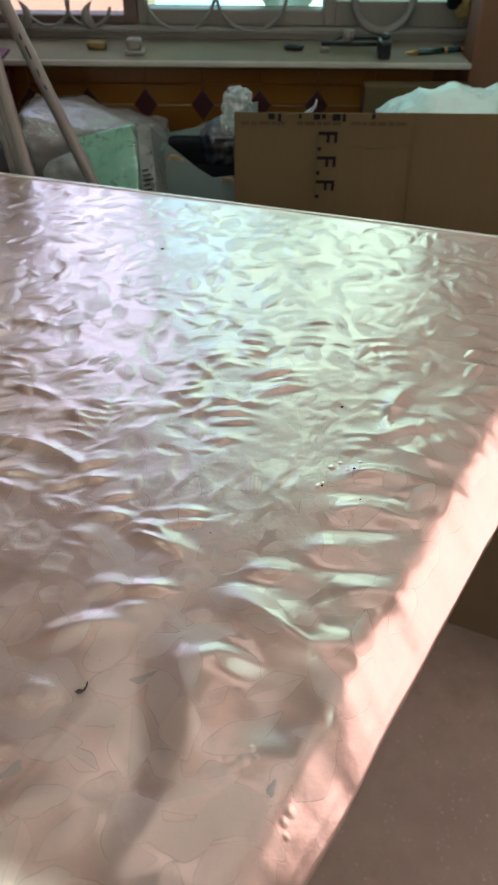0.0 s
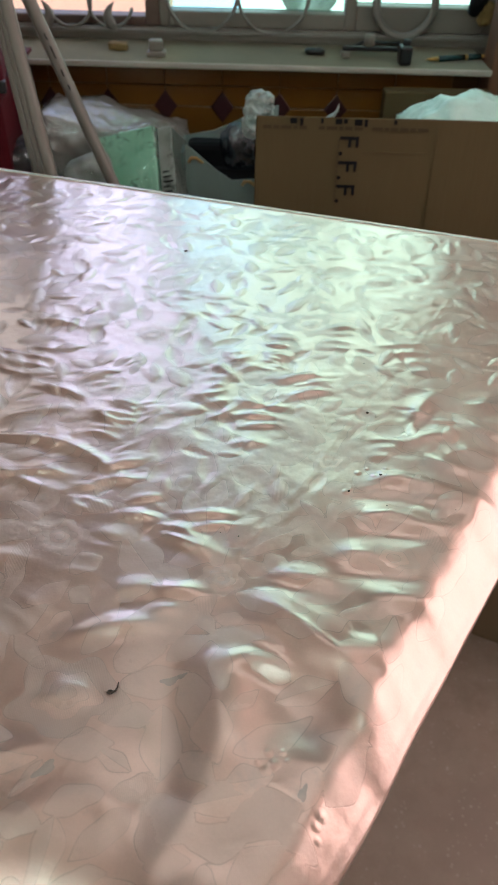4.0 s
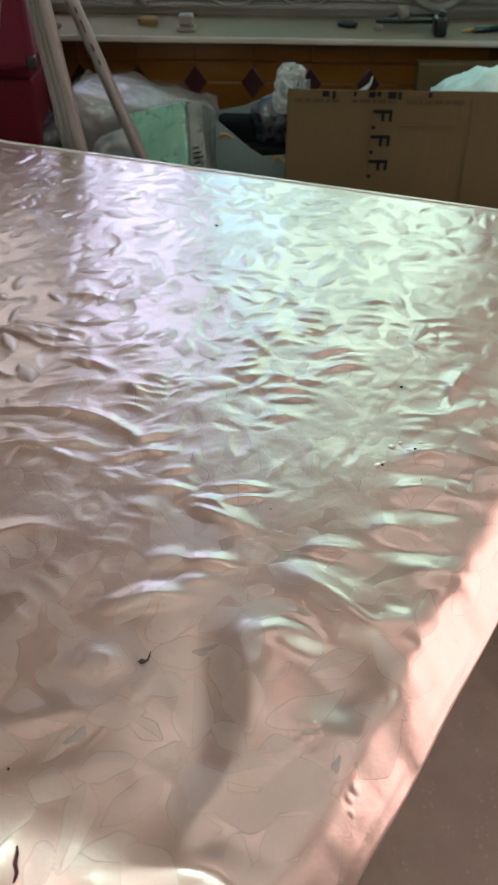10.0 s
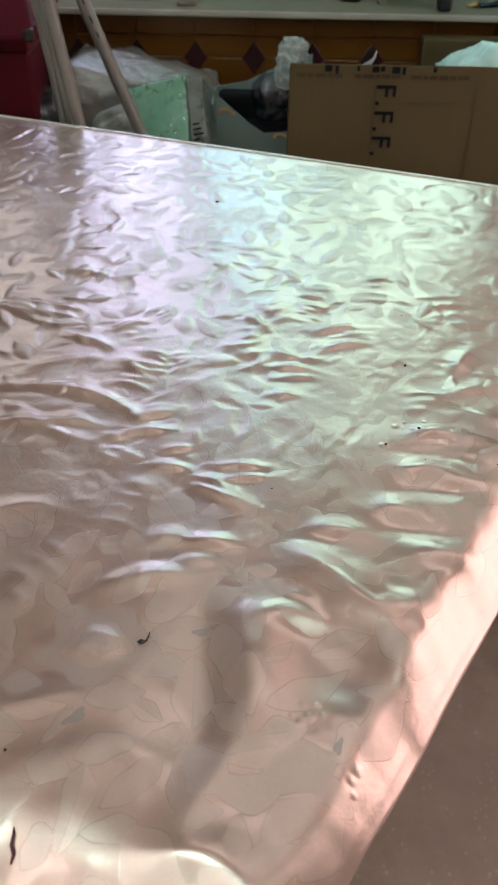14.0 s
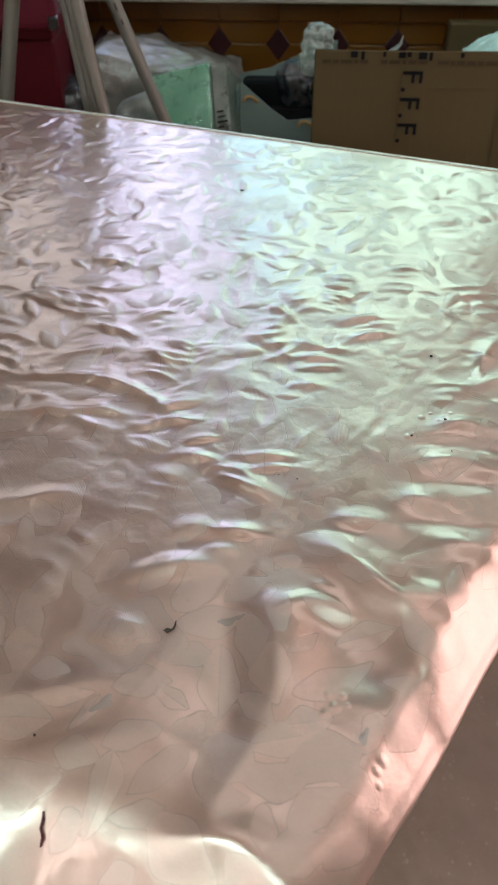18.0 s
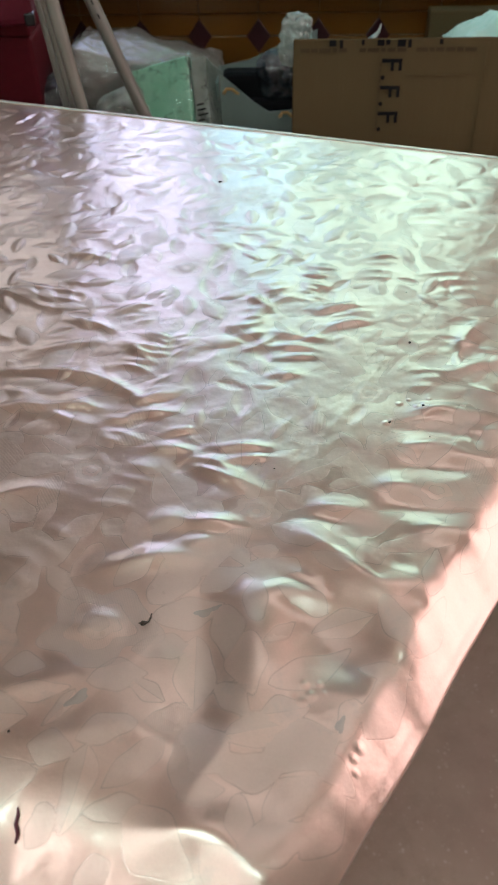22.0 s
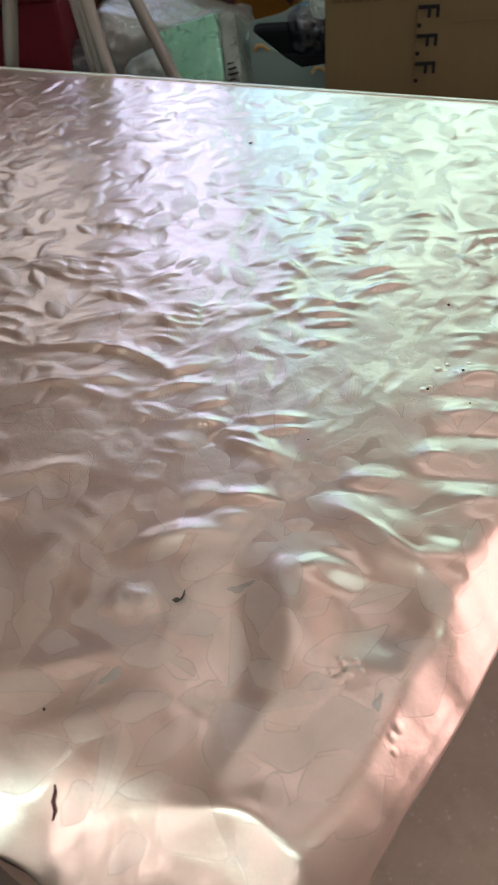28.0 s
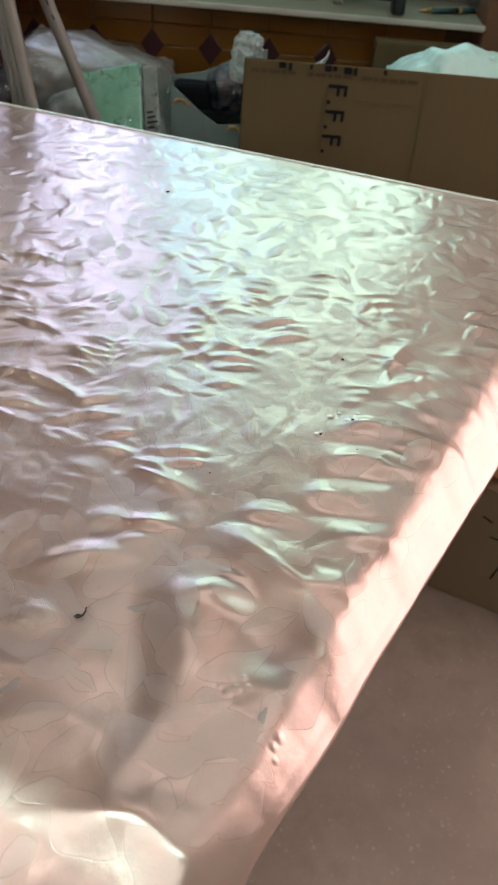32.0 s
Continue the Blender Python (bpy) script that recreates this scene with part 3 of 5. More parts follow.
def vnoise(x, y):
    xi, yi = np.floor(x).astype(int), np.floor(y).astype(int)
    fx, fy = x - xi, y - yi
    fx, fy = fx * fx * fx * (fx * (fx * 6 - 15) + 10), fy * fy * fy * (fy * (fy * 6 - 15) + 10)
    a, b, c, d = (LATTICE[(xi + i) % 256, (yi + j) % 256] for i, j in ((0, 0), (1, 0), (0, 1), (1, 1)))
    return (a * (1 - fx) + b * fx) * (1 - fy) + (c * (1 - fx) + d * fx) * fy - 0.5


def smooth(e0, e1, x):
    t = np.clip((x - e0) / (e1 - e0), 0, 1)
    return t * t * (3 - 2 * t)


# folds: centre x, y, half length, half width, angle, height in millimetres
LONG_FOLDS = [
    (-0.203, 0.593, 0.062, 0.007, -20, 3.4),
    (-0.213, 0.551, 0.028, 0.005, -2, 2.2),
    (-0.308, 0.736, 0.023, 0.006, -28, 1.8),
    (-0.290, 0.754, 0.014, 0.005, -15, 1.8),
    (-0.219, 0.685, 0.025, 0.006, -18, 2.2),
    (-0.239, 0.645, 0.035, 0.007, 18, 1.6),
    (-0.135, 0.564, 0.015, 0.005, 25, 2.0),
    (-0.182, 0.715, 0.017, 0.005, 32, 1.6),
    (-0.164, 0.639, 0.016, 0.006, -45, 2.0),
    (-0.271, 0.571, 0.012, 0.006, -4, 1.2),
    (-0.143, 0.662, 0.013, 0.005, -18, 1.8),
    (-0.249, 0.824, 0.028, 0.005, -10, 1.2),
]
FAN_FOLDS = [
    (-0.051, 0.498, 0.018, 0.005, 0, 2.6),
    (-0.046, 0.483, 0.016, 0.004, 6, 2.2),
    (-0.066, 0.461, 0.024, 0.005, -32, 3.0),
    (-0.107, 0.414, 0.013, 0.009, 9, 3.0),
    (-0.072, 0.410, 0.019, 0.008, -3, 2.8),
    (-0.116, 0.374, 0.029, 0.009, 10, 3.2),
    (-0.112, 0.495, 0.017, 0.006, -7, 2.4),
    (-0.145, 0.540, 0.028, 0.005, 12, 2.0),
    (-0.107, 0.518, 0.013, 0.004, 13, 1.8),
    (-0.080, 0.391, 0.013, 0.006, 2, 1.6),
    (0.003, 0.645, 0.022, 0.005, -12, 3.0),
    (0.003, 0.631, 0.019, 0.005, 2, 2.6),
    (-0.009, 0.601, 0.015, 0.005, 0, 2.4),
    (0.053, 0.688, 0.020, 0.006, 22, 2.2),
    (0.043, 0.715, 0.026, 0.005, 16, 1.8),
    (-0.038, 0.724, 0.018, 0.005, -46, 2.0),
]
EDGE_FOLDS = [
    (0.166, 0.613, 0.032, 0.009, 20, 2.6),
    (0.176, 0.668, 0.028, 0.009, 55, 2.0),
    (0.123, 0.550, 0.017, 0.008, 9, 1.8),
    (-0.083, 0.269, 0.026, 0.009, -69, 1.0),
    (-0.150, 0.311, 0.016, 0.007, -2, 1.4),
]


# small puckers gathered in drifts: centre x, y, half length, half width, angle, height in millimetres, bow
PUCKERS = []
pick = random.Random(5)


def puckers(count, x0, x1, y0, y1, length, width, mm, angle, spread):
    for _ in range(count):
        cx, cy, turn, rows = pick.uniform(x0, x1), pick.uniform(y0, y1), angle + pick.uniform(-spread, spread), pick.randint(1, 5)
        fan, wd = pick.uniform(-9, 9), pick.uniform(*width)
        c, sn = math.cos(radians(turn)), math.sin(radians(turn))
        for k in range(rows):
            off, slip = (k - (rows - 1) / 2) * wd * pick.uniform(2.1, 2.9), pick.uniform(-0.008, 0.008)
            PUCKERS.append((cx + slip * c - off * sn, cy + slip * sn + off * c, pick.uniform(*length), wd * pick.uniform(0.75, 1.25), turn + fan * (k - rows / 2), pick.uniform(*mm), pick.uniform(-9, 9)))


puckers(6, -0.36, 0.14, 0.46, 0.76, (0.010, 0.020), (0.0050, 0.0075), (1.0, 2.4), -6, 30)
puckers(9, -0.34, 0.12, 0.48, 0.80, (0.007, 0.016), (0.0028, 0.0042), (0.5, 1.2), 25, 40)
puckers(4, -0.30, 0.02, 0.36, 0.56, (0.012, 0.024), (0.0050, 0.0075), (0.8, 1.8), -6, 30)
puckers(3, -0.30, 0.10, 0.18, 0.40, (0.020, 0.042), (0.009, 0.016), (0.9, 2.0), -20, 70)
puckers(6, -0.70, -0.30, 0.40, 0.80, (0.014, 0.034), (0.0050, 0.0070), (1.0, 2.0), -8, 20)
for k in range(30):
    q = R0 + BX * (-0.22 + 0.031 * k + pick.uniform(-0.008, 0.008)) - NR * pick.uniform(0.010, 0.050)
    PUCKERS.append((q.x, q.y, pick.uniform(0.024, 0.042), pick.uniform(0.0085, 0.0125), pick.uniform(-38, -8), pick.uniform(2.0, 3.8) * (0.2 if k < 10 else 1.0), pick.uniform(-5, 5)))

# combs of short parallel ridges where the cloth is drawn together: middle x, y, ridges, spacing, half length, angle, millimetres
COMBS = [
    (0.060, 0.705, 3, 0.0170, 0.018, 12, 1.8),
    (0.098, 0.800, 4, 0.0160, 0.018, 2, 1.5),
    (-0.260, 0.740, 4, 0.0170, 0.020, -14, 1.8),
    (-0.150, 0.640, 3, 0.0160, 0.016, -30, 1.6),
    (0.020, 0.780, 3, 0.0180, 0.018, -8, 1.4),
    (0.180, 0.760, 4, 0.0190, 0.022, 8, 1.5),
    (-0.330, 0.640, 4, 0.0180, 0.030, -12, 2.0),
    (-0.100, 0.880, 4, 0.0200, 0.016, 2, 1.2),
    (0.160, 0.930, 4, 0.0220, 0.020, 6, 1.2),
]
for cx, cy, rows, gap, half, turn, mm in COMBS:
    c, sn = math.cos(radians(turn)), math.sin(radians(turn))
    for k in range(rows):
        off, slip = (k - (rows - 1) / 2) * gap * pick.uniform(0.9, 1.1), pick.uniform(-0.006, 0.006)
        PUCKERS.append((cx + slip * c - off * sn, cy + slip * sn + off * c, half * pick.uniform(0.7, 1.1), gap * 0.30, turn + pick.uniform(-8, 8) + 3 * (k - rows / 2), mm * pick.uniform(0.8, 1.2), pick.uniform(-4, 8)))

BROAD_FOLDS = [
    (0.026, 0.375, 0.032, 0.014, -46, 4.2),
    (0.060, 0.326, 0.044, 0.017, -58, 3.6),
    (-0.030, 0.293, 0.044, 0.019, -91, 3.4),
    (-0.008, 0.343, 0.025, 0.009, -4, 1.6),
    (0.075, 0.349, 0.020, 0.010, 7, 2.6),
    (0.150, 0.544, 0.028, 0.008, -17, 2.0),
    (0.120, 0.501, 0.022, 0.007, -2, 1.7),
    (0.088, 0.453, 0.018, 0.008, -8, 1.8),
    (0.121, 0.404, 0.022, 0.009, -15, 1.7),
    (0.153, 0.487, 0.018, 0.008, -11, 1.5),
    (0.036, 0.425, 0.021, 0.007, -10, 2.0),
]
# the cloth sags between them
BROAD_FOLDS += [
    (0.018, 0.312, 0.034, 0.024, -66, -2.6),
    (-0.066, 0.285, 0.050, 0.020, -86, -2.2),
    (0.040, 0.345, 0.050, 0.014, -56, -1.8),
    (0.130, 0.522, 0.028, 0.008, -8, -1.2),
    (0.118, 0.475, 0.028, 0.008, -8, -1.3),
    (0.100, 0.428, 0.028, 0.008, -10, -1.2),
]
# long soft folds that fan out over the left of the table
BIG_FOLDS = [
    (-0.284, 0.397, 0.034, 0.010, 26, 2.0),
    (-0.265, 0.433, 0.061, 0.010, 21, 1.8),
    (-0.276, 0.548, 0.084, 0.009, 2, 1.9),
    (-0.299, 0.472, 0.044, 0.009, 19, 1.8),
    (-0.246, 0.244, 0.021, 0.014, 13, 3.0),
    (-0.241, 0.195, 0.014, 0.016, -20, 3.6),
    (-0.300, 0.743, 0.032, 0.007, -19, 1.8),
    (-0.397, 0.801, 0.021, 0.006, 38, 1.6),
    (-0.379, 0.738, 0.015, 0.006, 53, 1.6),
    (-0.183, 0.267, 0.044, 0.012, 10, 1.4),
]
BIG_FOLDS += [
    (-0.063, 0.470, 0.036, 0.006, -30, 2.2),
    (-0.143, 0.318, 0.013, 0.006, 3, 1.2),
    (0.004, 0.666, 0.025, 0.005, -15, 1.8),
    (-0.132, 0.236, 0.060, 0.012, 3, 0.8),
    (-0.060, 0.214, 0.034, 0.014, 62, 1.6),
]
# the cloth bunches up where it turns over the near edge
BIG_FOLDS.append((-0.050, 0.168, 0.046, 0.015, -24, 3.6))
# lines where the cloth is pulled tight between its flowers
STRETCH = [
    (-0.085, 0.491, 0.063, 0.0030, 43, 0.14),
    (-0.040, 0.556, 0.122, 0.0030, 51, 0.14),
    (-0.005, 0.535, 0.092, 0.0030, 49, 0.14),
    (0.038, 0.617, 0.112, 0.0030, 50, 0.14),
    (0.031, 0.636, 0.066, 0.0030, 53, 0.14),
    (-0.005, 0.532, 0.043, 0.0030, 38, 0.14),
    (-0.114, 0.498, 0.047, 0.0030, 33, 0.14),
    (0.058, 0.531, 0.053, 0.0030, 61, 0.14),
    (0.025, 0.496, 0.033, 0.0030, 46, 0.14),
]


# pressed leaves: middle x, y, half length, half width, angle, look
LEAVES = [
    (-0.073, 0.279, 0.029, 0.014, -87, "split"), (-0.125, 0.272, 0.021, 0.012, 10, "grey"), (-0.177, 0.262, 0.022, 0.007, 6, "pink"),
    (-0.126, 0.234, 0.020, 0.010, 19, "grey"), (-0.106, 0.214, 0.024, 0.010, 42, "ribbed"), (-0.088, 0.245, 0.016, 0.010, 16, "ribbed"),
    (-0.077, 0.218, 0.021, 0.009, -90, "ribbed"), (-0.060, 0.225, 0.022, 0.016, -40, "grey"), (-0.062, 0.196, 0.015, 0.009, 9, "ribbed"),
    (-0.160, 0.221, 0.016, 0.011, -11, "grey"), (-0.161, 0.179, 0.013, 0.009, 63, "grey"), (-0.125, 0.152, 0.014, 0.008, 33, "grey"),
    (-0.116, 0.188, 0.018, 0.008, 11, "grey"), (-0.038, 0.181, 0.016, 0.008, -84, "ribbed"), (-0.006, 0.194, 0.022, 0.011, 38, "ribbed"),
    (0.011, 0.186, 0.027, 0.011, 60, "ribbed"),
]
LEAVES += [
    (-0.225, 0.470, 0.030, 0.015, 7, "grey"), (-0.236, 0.519, 0.019, 0.011, 6, "pink"), (-0.193, 0.488, 0.015, 0.009, 14, "grey"),
    (-0.150, 0.435, 0.016, 0.012, 36, "grey"), (-0.176, 0.406, 0.021, 0.010, 40, "pink"), (-0.149, 0.403, 0.012, 0.009, -29, "grey"),
    (-0.207, 0.348, 0.020, 0.012, 79, "grey"), (-0.166, 0.371, 0.020, 0.010, 61, "pink"), (-0.107, 0.409, 0.016, 0.013, 50, "grey"),
    (-0.096, 0.355, 0.027, 0.016, 56, "grey"), (-0.082, 0.327, 0.027, 0.013, 13, "grey"), (-0.057, 0.354, 0.021, 0.010, 31, "grey"),
    (-0.177, 0.599, 0.017, 0.014, -35, "pink"), (-0.127, 0.571, 0.025, 0.012, 20, "grey"), (-0.116, 0.525, 0.020, 0.012, 17, "grey"),
    (-0.093, 0.478, 0.027, 0.008, 35, "pink"),
]
LEAVES += [
    (-0.076, 0.427, 0.016, 0.010, -21, "grey"), (-0.074, 0.543, 0.011, 0.007, 49, "grey"), (0.060, 0.471, 0.031, 0.019, -62, "split"),
    (0.033, 0.430, 0.020, 0.012, 0, "grey"), (-0.001, 0.402, 0.023, 0.013, -13, "grey"), (0.005, 0.463, 0.028, 0.014, 33, "split"),
    (-0.015, 0.476, 0.025, 0.015, 50, "pink"), (0.074, 0.533, 0.017, 0.014, 27, "grey"), (0.101, 0.539, 0.018, 0.011, -49, "grey"),
    (0.134, 0.626, 0.017, 0.012, 15, "grey"), (0.174, 0.636, 0.016, 0.012, 17, "grey"), (0.164, 0.599, 0.021, 0.013, 12, "pink"),
    (0.085, 0.392, 0.025, 0.009, 14, "pink"), (0.055, 0.374, 0.015, 0.011, 27, "grey"), (0.072, 0.350, 0.018, 0.011, 5, "pink"),
    (0.128, 0.415, 0.014, 0.010, 31, "grey"),
]
LEAVES += [
    (0.001, 0.338, 0.021, 0.010, -27, "grey"), (-0.028, 0.383, 0.012, 0.008, -5, "pink"), (-0.010, 0.368, 0.012, 0.007, -25, "grey"),
    (0.022, 0.586, 0.034, 0.020, 14, "grey"), (0.052, 0.612, 0.016, 0.012, 70, "grey"), (0.100, 0.590, 0.024, 0.018, 10, "grey"),
    (0.052, 0.258, 0.026, 0.013, 62, "grey"), (0.030, 0.245, 0.016, 0.008, 70, "pink"),
]
# blossoms: middle x, y, radius, turn
BLOSSOMS = [
    (-0.145, 0.313, 0.036, 30), (-0.179, 0.467, 0.022, 70), (-0.035, 0.422, 0.018, 10), (0.068, 0.574, 0.018, 40), (0.114, 0.448, 0.032, 0),
    (-0.339, 0.893, 0.030, 15), (-0.175, 0.695, 0.026, 65), (-0.129, 0.801, 0.026, 50), (0.065, 0.829, 0.028, 20), (0.113, 0.697, 0.027, 80),
    (-0.290, 0.380, 0.034, 25), (-0.330, 0.560, 0.034, 5), (0.210, 0.900, 0.030, 33), (-0.420, 0.720, 0.034, 48), (-0.060, 0.980, 0.030, 12),
]
grow = random.Random(23)


def on_table(x, y, margin=0.0):
    q = Vector((x, y, 0))
    return (q - R0).dot(NR) < 0.012 - margin and (q - F0).dot(NF) < -0.012 - margin and (q - N0).dot(NF) > -0.04 + margin


# the print goes on over the rest of the cloth
for _ in range(9000):
    y = grow.uniform(0.10, 1.30)
    x, ln = grow.uniform(-0.26 - 0.50 * y, 0.06 + 0.46 * y), grow.uniform(0.013, 0.030) * (1.0 if y > 0.5 else 1.15)
    if not on_table(x, y, 0.85 * ln):
        continue
    if any((x - b[0]) ** 2 + (y - b[1]) ** 2 < (b[2] + ln * 0.55) ** 2 for b in BLOSSOMS):
        continue
    if any((x - q[0]) ** 2 + (y - q[1]) ** 2 < ((q[2] + ln) * (0.54 if y < 0.8 else 0.50)) ** 2 for q in LEAVES):
        continue
    turn = grow.uniform(-90, 90)
    LEAVES.append((x, y, ln, ln * grow.uniform(0.30, 0.62), turn, grow.choice(("grey", "grey", "grey", "pink", "split", "ribbed"))))
for k in range(11):
    q = R0 + BX * (-0.17 + 0.068 * k + grow.uniform(-0.012, 0.012)) + NR * 0.004
    LEAVES.append((q.x, q.y, grow.uniform(0.022, 0.030), 0.008, 58.6 + grow.uniform(-5, 5), "pink"))
SWELL = [(1 if grow.random() < 0.6 else -1) * grow.uniform(0.15, 0.75) * (0.35 + 1.25 * min(1, max(0, (q[1] - 0.30) / 0.40))) * (1.4 if q[0] < -0.22 else 1.0) for q in LEAVES]


def stamp(h, x, y, cx, cy, ang, reach, form):
    """Adds a fold or swelling of the given form, turned by ang, to the heights near its middle."""
    m = (np.abs(x - cx) < reach) & (np.abs(y - cy) < reach)
    if m.any():
        c, sn = math.cos(radians(ang)), math.sin(radians(ang))
        dx, dy = x[m] - cx, y[m] - cy
        h[m] += form(dx * c + dy * sn, dy * c - dx * sn)


def cloth_height(x, y):
    """Relief of the cloth on the table top, in metres."""
    dr = (x - R0.x) * NR.x + (y - R0.y) * NR.y
    s = x * BX.x + y * BX.y
    h = np.zeros_like(x)
    for group, scale in ((LONG_FOLDS, 0.0015), (FAN_FOLDS, 0.0014), (EDGE_FOLDS, 0.0016)):
        for cx, cy, ln, wd, ang, mm in group:
            stamp(h, x, y, cx, cy, ang, 3 * max(ln, wd), lambda u, v: mm * scale * np.exp(-(u / ln) ** 2 - ((v + 3.0 * u * u) / wd) ** 2))
    for cx, cy, ln, wd, ang, mm in BIG_FOLDS + STRETCH:
        stamp(h, x, y, cx, cy, ang, 1.9 * ln + 5 * wd, lambda u, v: mm * 0.0017 * np.exp(-np.abs(u / ln) ** 3 - (np.sqrt((v + 4.0 * u * u + 0.003 * np.sin(u * 90 + cx * 400)) ** 2 + 2e-6) / wd) ** 1.5))
    # the cloth lies smooth over the large pressed flowers
    calm = np.ones_like(x)
    for cx, cy, ra, rb in ((0.060, 0.605, 0.075, 0.060), (0.035, 0.470, 0.034, 0.040), (-0.125, 0.440, 0.030, 0.020), (-0.010, 0.700, 0.030, 0.024), (-0.260, 0.480, 0.050, 0.030)):
        calm = calm * (1 - 0.78 * np.exp(-((x - cx) / ra) ** 2 - ((y - cy) / rb) ** 2))
    h *= calm
    for cx, cy, ln, wd, ang, mm in BROAD_FOLDS:
        stamp(h, x, y, cx, cy, ang, 1.9 * ln + 5 * wd, lambda u, v: mm * 0.0022 * np.exp(-np.abs(u / (1.15 * ln)) ** 3 - ((v + 2.5 * u * u) / (1.25 * wd)) ** 2))
    small = np.zeros_like(x)
    for cx, cy, ln, wd, ang, mm, bow in PUCKERS:
        stamp(small, x, y, cx, cy, ang, 2.6 * ln + 4 * wd, lambda u, v: mm * 0.00112 * np.exp(-(u / ln) ** 2 - (np.sqrt((v + bow * u * u) ** 2 + 3e-7) / wd) ** 1.45))
    # leaves and blossoms stand up or sink in a little between their pressed outlines
    for (cx, cy, ln, wd, ang, look_of), mm in zip(LEAVES, SWELL):
        stamp(small, x, y, cx, cy, ang, ln * 1.05, lambda u, v: mm * 0.001 * np.clip(1 - (u / ln) ** 2 - (v / (wd * np.clip(1 - (u / ln) ** 2, 0.05, 1))) ** 2, 0, 1))
    for cx, cy, r, ang in BLOSSOMS:
        stamp(small, x, y, cx, cy, ang, 1.3 * r, lambda u, v: 0.0002 * np.sin(np.hypot(u, v) / r * 9.0 + ang) * np.exp(-((u * u + v * v) / (0.75 * r * r)) ** 2))
    h += calm * small
    # puckers that run in from the right-hand edge
    bend = s + 0.014 * vnoise(x * 14 + 3, y * 14)
    near = np.exp(-np.clip(-dr, 0, 1) / 0.055)
    h += 0.0006 * near * np.sin(bend * 2 * math.pi / 0.058) * (0.35 + 1.2 * (vnoise(s * 22, dr * 6 + 9) + 0.5))
    # faint ripples that lie across the table
    wx, wy = x + 0.02 * vnoise(x * 9, y * 9 + 40), y + 0.02 * vnoise(x * 9 + 17, y * 9)
    amount = np.clip(0.55 + 1.3 * vnoise(x * 7 + 5, y * 7 + 8), 0.1, 1.3) * calm
    ridge = 0.5 - np.abs(vnoise(wx * 24 + wy * 14, wy * 42 - wx * 16))
    rough = 0.20 + 0.45 * smooth(0.40, 0.62, y) - 0.25 * smooth(0.72, 0.95, y)
    h += 0.0016 * amount * rough * ridge ** 2 * 2
    h += rough * (0.0012 * amount * vnoise(wx * 34 + 50, wy * 52 + 31) + 0.0005 * vnoise(wx * 90, wy * 120)) + 0.0028 * vnoise(x * 8 + 11, y * 8 + 2) + 0.0016 * vnoise(x * 19 + 7, y * 19 + 3)
    # pressed creases from folding, parallel to the edges
    for off, deep in ((-0.160, 0.00016), (-0.40, 0.00010)):
        h += deep * np.exp(-((dr - off + 0.003 * np.sin(s * 23)) / 0.0018) ** 2)
    return h


def drop(d, round_in, slope, r):
    """How far the cloth has fallen at d metres outside an edge."""
    e = np.clip(d + round_in, 0, None)
    return np.where(e < r, e * e / (2 * r), e - r / 2) * slope


def cloth_point(x, y):
    dr = (x - R0.x) * NR.x + (y - R0.y) * NR.y
    df = (x - F0.x) * NF.x + (y - F0.y) * NF.y
    dn = -((x - N0.x) * NF.x + (y - N0.y) * NF.y)
    s = x * BX.x + y * BX.y
    wob = 0.0055 * vnoise(s * 24, dr * 8) + 0.0016 * vnoise(s * 55, dr * 6)
    z = TOP - 0.005 + cloth_height(x, y) * (1 - 0.55 * smooth(-0.005, 0.025, dr)) * (1 - smooth(-0.05, -0.008, df))
    z -= drop(dr + wob, 0.012, 1.25, 0.028) + drop(df, 0.006, 2.2, 0.010)
    z += 0.0013 * np.exp(-((df + 0.009) / 0.0060) ** 2)
    z += 0.0011 * np.exp(-((dr - (0.020 + 0.03 * (y - 0.2))) / 0.0024) ** 2)
    west_of = 1 - smooth(-0.24, -0.10, x)
    z -= drop(dn + 0.012 * vnoise(x * 20, y * 9) + 0.040 * west_of, 0.022, 1.60 - 1.36 * west_of, 0.150 - 0.030 * west_of)
    z += (0.008 * vnoise(x * 24 + 4, y * 24 + 9) + 0.0025 * vnoise(x * 55, y * 55 + 6)) * smooth(0.015, 0.050, dn) * (1 - 0.65 * west_of)
    return z


STEP = 0.0020
ux, vx = np.arange(0, 1.42, STEP), np.arange(0, 1.22, STEP)
start = CORNER + AX * 0.060 + BX * 0.020
uu, vv = np.meshgrid(ux, vx, indexing="ij")
gx, gy = start.x - AX.x * uu - BX.x * vv, start.y - AX.y * uu - BX.y * vv
dr_all = (gx - R0.x) * NR.x + (gy - R0.y) * NR.y
hem_out = 0.029 + 0.03 * (gy - 0.2) + 0.004 * vnoise((gx * BX.x + gy * BX.y) * 12, gx * 0 + 3.3)
over = np.clip(dr_all - hem_out, 0, None)
gx, gy = gx - NR.x * over, gy - NR.y * over
dn_all = -((gx - N0.x) * NF.x + (gy - N0.y) * NF.y)
near_out = 0.055 + 0.052 * smooth(-0.20, -0.08, gx)
past = np.clip(dn_all - near_out, 0, None)
gx, gy = gx + NF.x * past, gy + NF.y * past
gz = cloth_point(gx, gy) - over * 0.9 - past * 0.9
nu, nv = uu.shape
index = np.arange(nu * nv).reshape(nu, nv)
quads = np.stack([index[:-1, :-1], index[1:, :-1], index[1:, 1:], index[:-1, 1:]], -1).reshape(-1, 4)
quads = quads[(past.ravel()[quads].min(1) < 0.012) & (over.ravel()[quads].min(1) < 0.012)]
